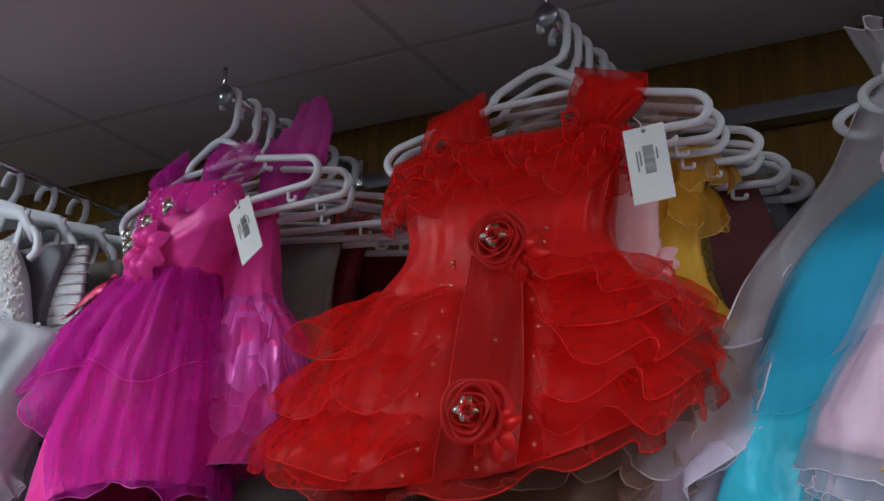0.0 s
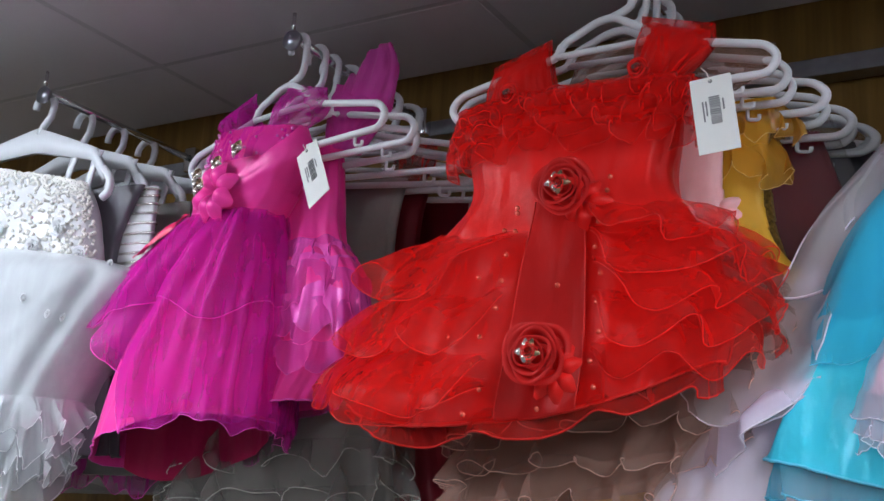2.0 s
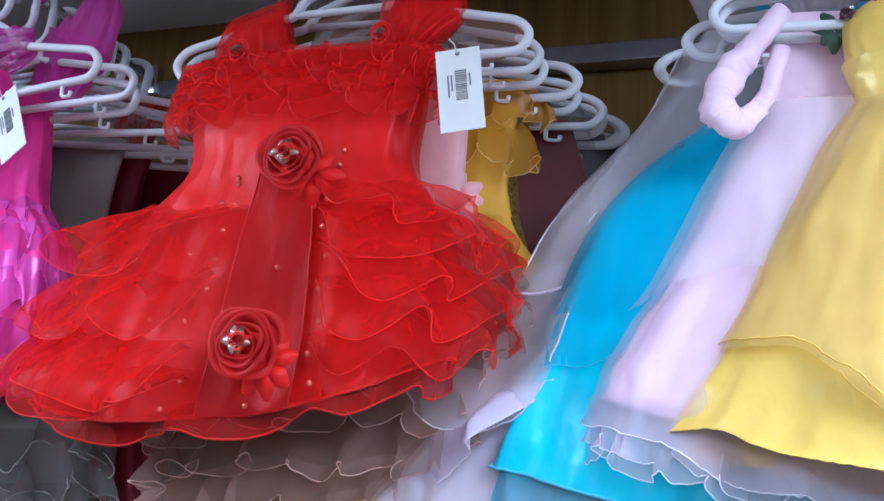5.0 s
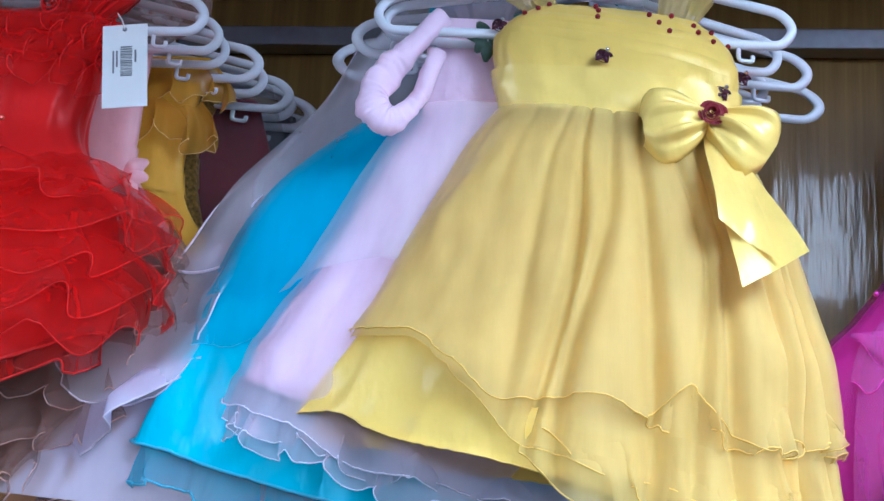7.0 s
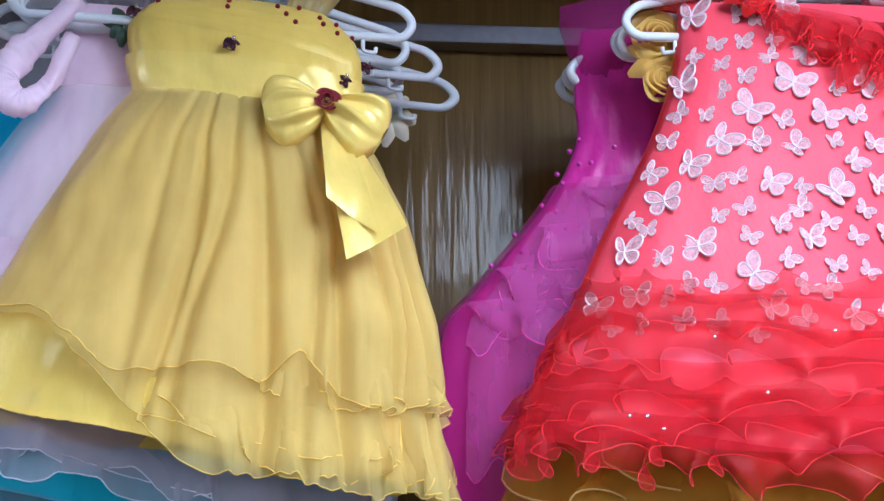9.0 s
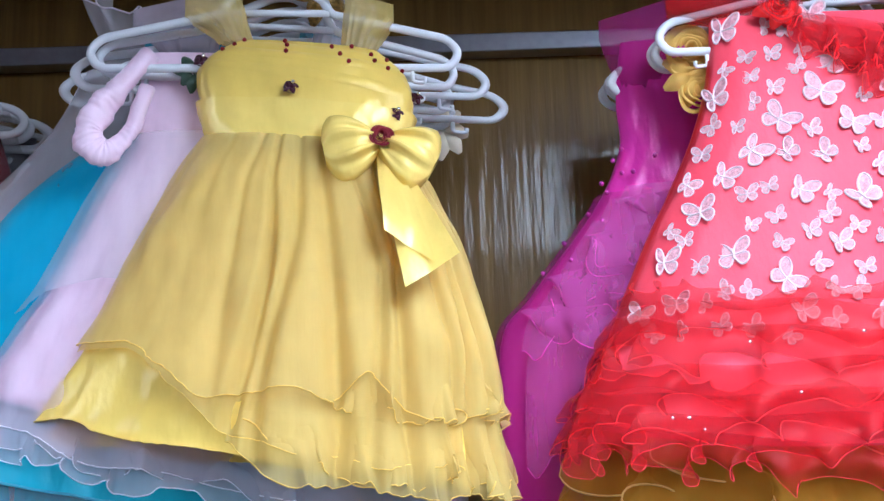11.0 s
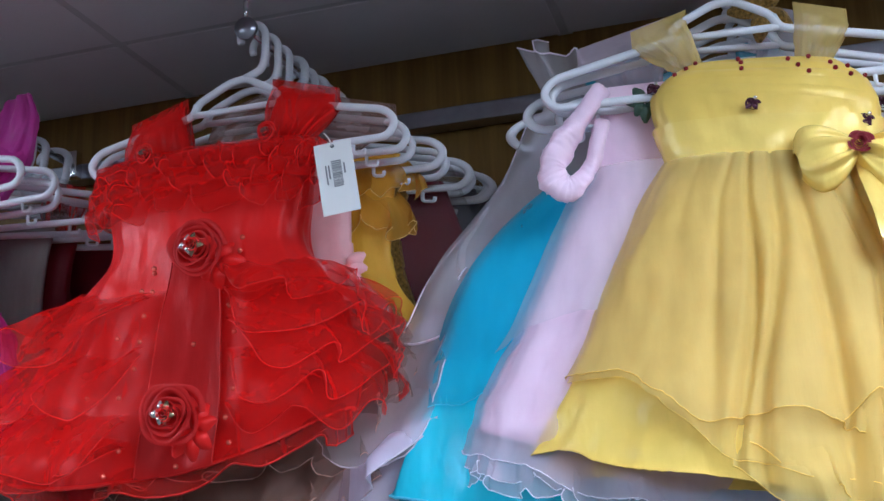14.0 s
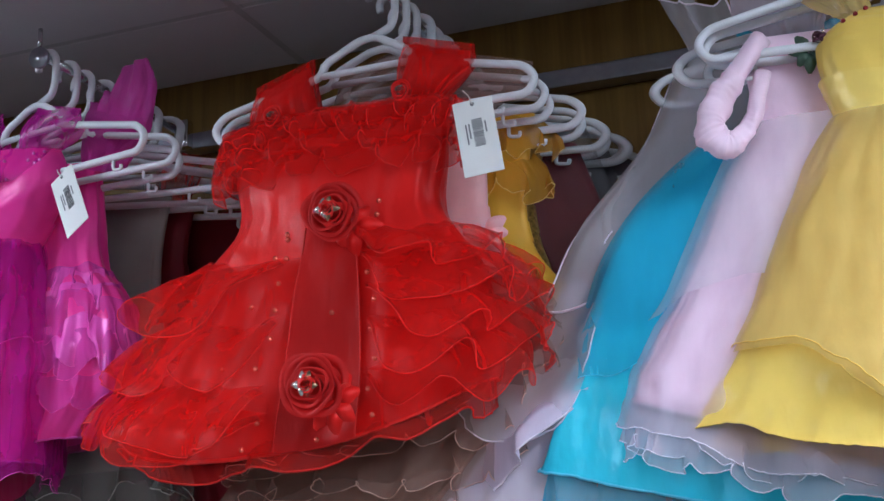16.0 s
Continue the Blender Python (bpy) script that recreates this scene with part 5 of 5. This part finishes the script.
    me = ball_mesh("bead", 0.0022, GEM, 8)
    bead_run("bead", me, d, g, [(rng.uniform(0.1, 0.9), rng.uniform(0.74, 0.96)) for _ in range(14)], 0.02)


coral_dress()
d, g = back_dress(X_COR, -0.315, 0, [(-0.150, -0.130, 0.12, -0.13, 0.016, 0.001), (-0.140, -0.220, 0.12, -0.22, 0.022, 0.002),
                                     (-0.170, -0.330, 0.16, -0.33, 0.026, 0.004), (-0.230, -0.480, 0.22, -0.48, 0.030, 0.008),
                                     (-0.280, -0.640, 0.26, -0.64, 0.034, 0.010)], GOLD, "golden yellow dress with wide curled organza frills", 15,
                  frills=[(0.92, -0.2, 1.1, 0.09, 7, 0.020, GOLD_ORG, GOLD_EDGE)])
for k, (v, u0) in enumerate(((0.70, -0.25), (0.78, -0.22), (0.86, -0.25))):
    g.ruffle("wide_frill", GOLD_ORG, GOLD_EDGE, d, v, u0, 1.1, 0.105, 5.4 + 0.7 * k, 0.030, 95 + k, 0.45, 0.020, 40, 9, puff=0.02, curl=0.06, lift=1.0, rim=0.0010)
rosette("shoulder_rose", GOLD_ROSE, d, (-0.166, -0.030, -0.150), 0.030, 5, 4.5, None, "gold organza rose at the shoulder")
rosette("shoulder_rose", GOLD_ROSE, d, (-0.158, -0.030, -0.196), 0.026, 6, 4.0, None)
petals("rose_loop", GOLD_ROSE, d, (-0.160, -0.026, -0.175), 0.036, 7, 6)


def fuchsia_dress():
    d = dress(X_COR, -0.25, 0, "fuchsia satin child's dress with beads and organza sleeve")
    g = Garment([(-0.222, -0.100, 0.14, -0.10, 0.018, 0.001), (-0.232, -0.170, 0.14, -0.17, 0.028, 0.002), (-0.236, -0.235, 0.14, -0.23, 0.034, 0.003),
                 (-0.272, -0.308, 0.16, -0.30, 0.042, 0.004), (-0.338, -0.395, 0.20, -0.39, 0.050, 0.005), (-0.376, -0.460, 0.22, -0.47, 0.054, 0.006),
                 (-0.380, -0.660, 0.24, -0.66, 0.056, 0.007)], 8, 19, crumple=2.2)
    g.cloth("body", FUCHSIA, d, "fuchsia satin body", around=130)
    g.cloth("sheer_skirt", FUCHSIA_ORG, d, "", 0.45, 1.0, 0.010, 110, 24)
    for k, (v0, v1, u0) in enumerate(((0.44, 0.60, 0.20), (0.47, 0.70, 0.165), (0.52, 0.82, 0.145), (0.60, 0.95, 0.16))):
        wave = lambda u, k=k: 0.030 * math.sin(27 * u + 2 * k) + 0.018 * math.sin(61 * u + k)
        g.cloth("drape", LILAC_ORG, d, "", v0, v1, 0.018 - 0.002 * k, 60, 24, u0, 0.95, hem=wave)
        g.edge("drape_edge", MAG_EDGE, d, v1, 0.0005, 0.0185 - 0.002 * k, 90, hem=wave, u0=u0, u1=0.95)
    for k, (v, u0, w) in enumerate(((0.47, 0.22, 0.05), (0.55, 0.17, 0.06), (0.63, 0.14, 0.06), (0.72, 0.13, 0.06))):
        g.ruffle("drape_frill", LILAC_ORG, MAG_EDGE, d, v, u0, 0.9, w, 4.6, 0.013, 161 + k, 0.35, 0.016, 30, 8, puff=0.012, slope=-0.10, rim=0.0006, curl=0.1, lift=0.8, lumps=0.4)
    strap("sleeve", FUCHSIA_ORG, d, (-0.185, -0.170, 0.035), (-0.205, -0.080, 0.040), 5, 0.024, "puffed sheer fuchsia sleeve")
    me = ball_mesh("bead", 0.0029, FUCHSIA_BEAD)
    bead_run("bead", me, d, g, [(0.10, 0.36), (0.16, 0.40), (0.14, 0.45), (0.10, 0.50), (0.17, 0.52), (0.07, 0.56), (0.15, 0.60), (0.05, 0.62), (0.22, 0.46), (0.25, 0.36), (0.06, 0.93), (0.20, 0.40), (0.13, 0.33), (0.08, 0.42)], 0.013)


fuchsia_dress()
d, g = back_dress(X_COR, -0.19, 0, simple_rows(0.19, 0.16, 0.25, 0.36, 0.0), FUCHSIA, "dark pink satin dress on the arm", 18)
d, g = back_dress(X_COR, -0.13, 0, simple_rows(0.17, 0.14, 0.25, 0.36, 0.0), GREY_SATIN, "grey satin dress on the arm", 19)


# ---- white beaded dress ----
def flat_hanger(x, y, rz, ry, dz=0.0):
    ob = root("flat_hanger", pose(x, y, ARM + dz, 0, ry, rz), "white flat plastic hanger with strap slots", "hanger", "flat white hangers")
    bm = bmesh.new()
    grid = []
    for i in range(41):
        t = -1 + i / 20
        x_ = 0.168 * t
        z = -0.070 - 0.034 * abs(t) ** 1.1 - 0.030 * max(0.0, abs(t) - 0.8) / 0.2
        h = 0.020 - 0.012 * abs(t)
        grid.append([Vector((x_, s * 0.0045 * q, z + h * p)) for p, q, s in ((1, 1, 1), (1, 1, -1), (-1, 1, -1), (-1, 1, 1))])
    vs = quads(bm, grid, True)
    bm.faces.new(vs[0][::-1])
    bm.faces.new(vs[-1])
    part("bar", bm, PLASTIC, ob)
    for s in (-1, 1):
        for x0, x1, z1 in ((0.096, 0.074, -0.170), (0.142, 0.128, -0.160)):
            bm = bmesh.new()
            quads(bm, [[Vector((s * (x0 + (x1 - x0) * k / 8 + p * (0.008 - 0.003 * math.sin(math.pi * k / 8))), q * 0.0022, -0.092 + (z1 + 0.092) * k / 8))
                        for p, q in ((-1, -1), (1, -1), (1, 1), (-1, 1))] for k in range(9)], True)
            part("strap_loop", bm, PLASTIC, ob)
        bm = bmesh.new()
        tube(bm, rounded([(s * 0.160, 0, -0.120), (s * 0.178, 0, -0.136), (s * 0.180, 0, -0.156), (s * 0.168, 0, -0.166)], 0.010), 0.0062, 8)
        part("end_loop", bm, PLASTIC, ob)
    bm = bmesh.new()
    pts = [(0.0, 0, -0.060), (0.006, 0, -0.045), (0.019, 0, -0.030)]
    for k in range(12):
        a = math.radians(-20 + 205 * k / 11)
        pts.append((0.021 * math.cos(a), 0, -0.015 + 0.021 * math.sin(a)))
    tube(bm, pts, 0.0058, 10)
    part("hook", bm, PLASTIC, ob)
    return ob


def white_dress():
    d = dress(X_WHITE, -0.36, 0, "white tulle flower-girl dress with pearl beaded bodice")
    b = Garment([(-0.135, -0.100, 0.118, -0.155, 0.024, 0.001), (-0.140, -0.165, 0.142, -0.200, 0.038, 0.0015), (-0.140, -0.215, 0.156, -0.255, 0.044, 0.002),
                 (-0.140, -0.245, 0.165, -0.290, 0.046, 0.002)], 8, 3)
    b.cloth("bodice", WHITE_SATIN, d, "white beaded bodice", around=110, down=20)
    rng = random.Random(21)
    bm = bmesh.new()
    for _ in range(1300):
        u, v = rng.uniform(0.02, 0.99), rng.random() ** 2.0 * 0.98
        bmesh.ops.create_icosphere(bm, subdivisions=1, radius=rng.uniform(0.0022, 0.0036), matrix=Matrix.Translation(b.front(u, v, 0.002)))
    tagged(part("pearl_beading", bm, PEARL, d, "closely sewn pearl beads"), kind="stuff")
    for u, v in ((0.30, 0.85), (0.62, 0.80), (0.74, 0.55), (0.48, 0.62), (0.86, 0.85)):
        rosette("lace_flower", WHITE_SATIN, d, b.front(u, v, 0.002), 0.016, 5, 4, None)
    s = Garment([(-0.150, -0.235, 0.195, -0.285, 0.048, 0.003), (-0.230, -0.290, 0.255, -0.312, 0.070, 0.006), (-0.290, -0.370, 0.215, -0.380, 0.080, 0.009),
                 (-0.330, -0.450, 0.160, -0.460, 0.084, 0.010), (-0.350, -0.530, 0.125, -0.555, 0.086, 0.011, 0.01)], 16, 31, crumple=1.0)
    s.cloth("skirt", WHITE_SATIN, d, "white satin skirt", 0, 1, -0.012, 130, 30)
    s.cloth("tulle_skirt", WHITE_TULLE, d, "white tulle overskirt", 0, 1.0, 0.004, 170, 40, hem=lambda u: 0.03 * math.sin(15 * u))
    s.cloth("tulle_layer", WHITE_TULLE, d, "", 0, 0.86, 0.014, 150, 34, hem=lambda u: 0.03 * math.sin(12 * u + 1))
    s.edge("tulle_edge", WHITE_SATIN, d, 1.0, 0.0010, 0.0045, hem=lambda u: 0.03 * math.sin(15 * u))
    for k, (v, w, n) in enumerate(((0.90, 0.07, 9), (0.97, 0.08, 9))):
        s.ruffle("hem_frill", WHITE_TULLE, WHITE_SATIN, d, v, -0.1, 1.1, w, n, 0.014, 131 + k, 0.2, 0.006, 14, 6)
    for k in range(3):
        s.ruffle("hem_curl", WHITE_TULLE, WHITE_SATIN, d, 0.80 + 0.07 * k, -0.05, 1.1, 0.050, 13 + 2 * k, 0.013, 141 + k, 0.4, 0.016, 20, 6, rim=0.0007, curl=0.7, lift=0.9)
    s.ruffle("lower_layer", WHITE_TULLE, None, d, 0.93, -0.1, 1.0, 0.17, 7, 0.02, 135, 0.05, -0.02, 14, 6)
    rng = random.Random(5)
    for _ in range(7):
        u, v = rng.uniform(0.15, 0.95), rng.uniform(0.1, 0.5)
        rosette("lace_flower", WHITE_SATIN, d, s.front(u, v, 0.014), 0.0065, 5, 3.5, None)


white_dress()
flat_hanger(X_WHITE, -0.36, 0, 5)
d, g = back_dress(X_WHITE + 0.0, -0.28, -6, simple_rows(0.205, 0.205, 0.17, 0.26, 0.0), WHITE_SATIN, "white dress with silver beaded bodice", 20)
bm = bmesh.new()
rng = random.Random(30)
for i in range(9):
    for k in range(30):
        p = g.front(0.72 + 0.012 * k, 0.03 + 0.045 * i, 0.003)
        bmesh.ops.create_icosphere(bm, subdivisions=1, radius=0.0026, matrix=Matrix.Translation(p))
tagged(part("bead_band", bm, SILVER_FOIL, d, "rows of silver beads"), kind="stuff")
flat_hanger(X_WHITE, -0.28, -6, 2)
d, g = back_dress(X_WHITE + 0.0, -0.315, 0, simple_rows(0.19, 0.15, 0.2, 0.3, 0.0), GREY_SATIN, "dress with a grey satin strap", 23)
d, g = back_dress(X_WHITE, -0.21, -4, simple_rows(0.20, 0.20, 0.20, 0.32, 0.0), SHADED_IVORY, "ivory dress on a flat hanger", 24)
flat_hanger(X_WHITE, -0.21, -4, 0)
d, g = back_dress(X_WHITE, -0.14, -2, simple_rows(0.22, 0.24, 0.32, 0.34, 0.08), SHADED_IVORY, "ivory satin dress next to the wall", 25,
                  frills=[(0.85, 0, 1.2, 0.08, 8, 0.016, WHITE_ORG, SHADED_IVORY)])
flat_hanger(X_WHITE, -0.14, -2, -1)

# ---- tubular hangers, front to back on each arm ----
for x, rows in ((X_RED, ((-0.370, 0, 0), (-0.336, 4, 0), (-0.300, 2, 1), (-0.262, -4, 3, 1.2), (-0.226, 3, 1, 1.1), (-0.198, 2, 3, 1.25), (-0.172, 6, 2, 1.2),
                         (-0.146, 2, 4, 1.35), (-0.120, -3, 3, 1.3), (-0.094, 4, 5, 1.4))),
                (X_MAG, ((-0.360, -11, 0), (-0.322, -4, -1), (-0.288, -8, 2), (-0.252, 2, 2, 1.15), (-0.220, 5, 4, 1.2), (-0.180, 3, 3, 1.3), (-0.150, 4, 5, 1.3), (-0.100, 8, 6, 1.4))),
                (X_YEL, ((-0.360, 5, 0), (-0.318, 12, 0), (-0.280, 15, -2, 1.2), (-0.245, 10, 2), (-0.205, 13, 0, 1.35), (-0.165, 4, 2), (-0.125, 2, 3), (-0.085, -3, 5))),
                (X_COR, ((-0.370, 0, 0), (-0.340, -3, -1), (-0.310, 2, 0), (-0.250, 1, -2, 1.2), (-0.226, -4, 1, 1.15), (-0.190, 2, -1, 1.2), (-0.130, 0, 2)))):
    for row in rows:
        hang(x, *row)
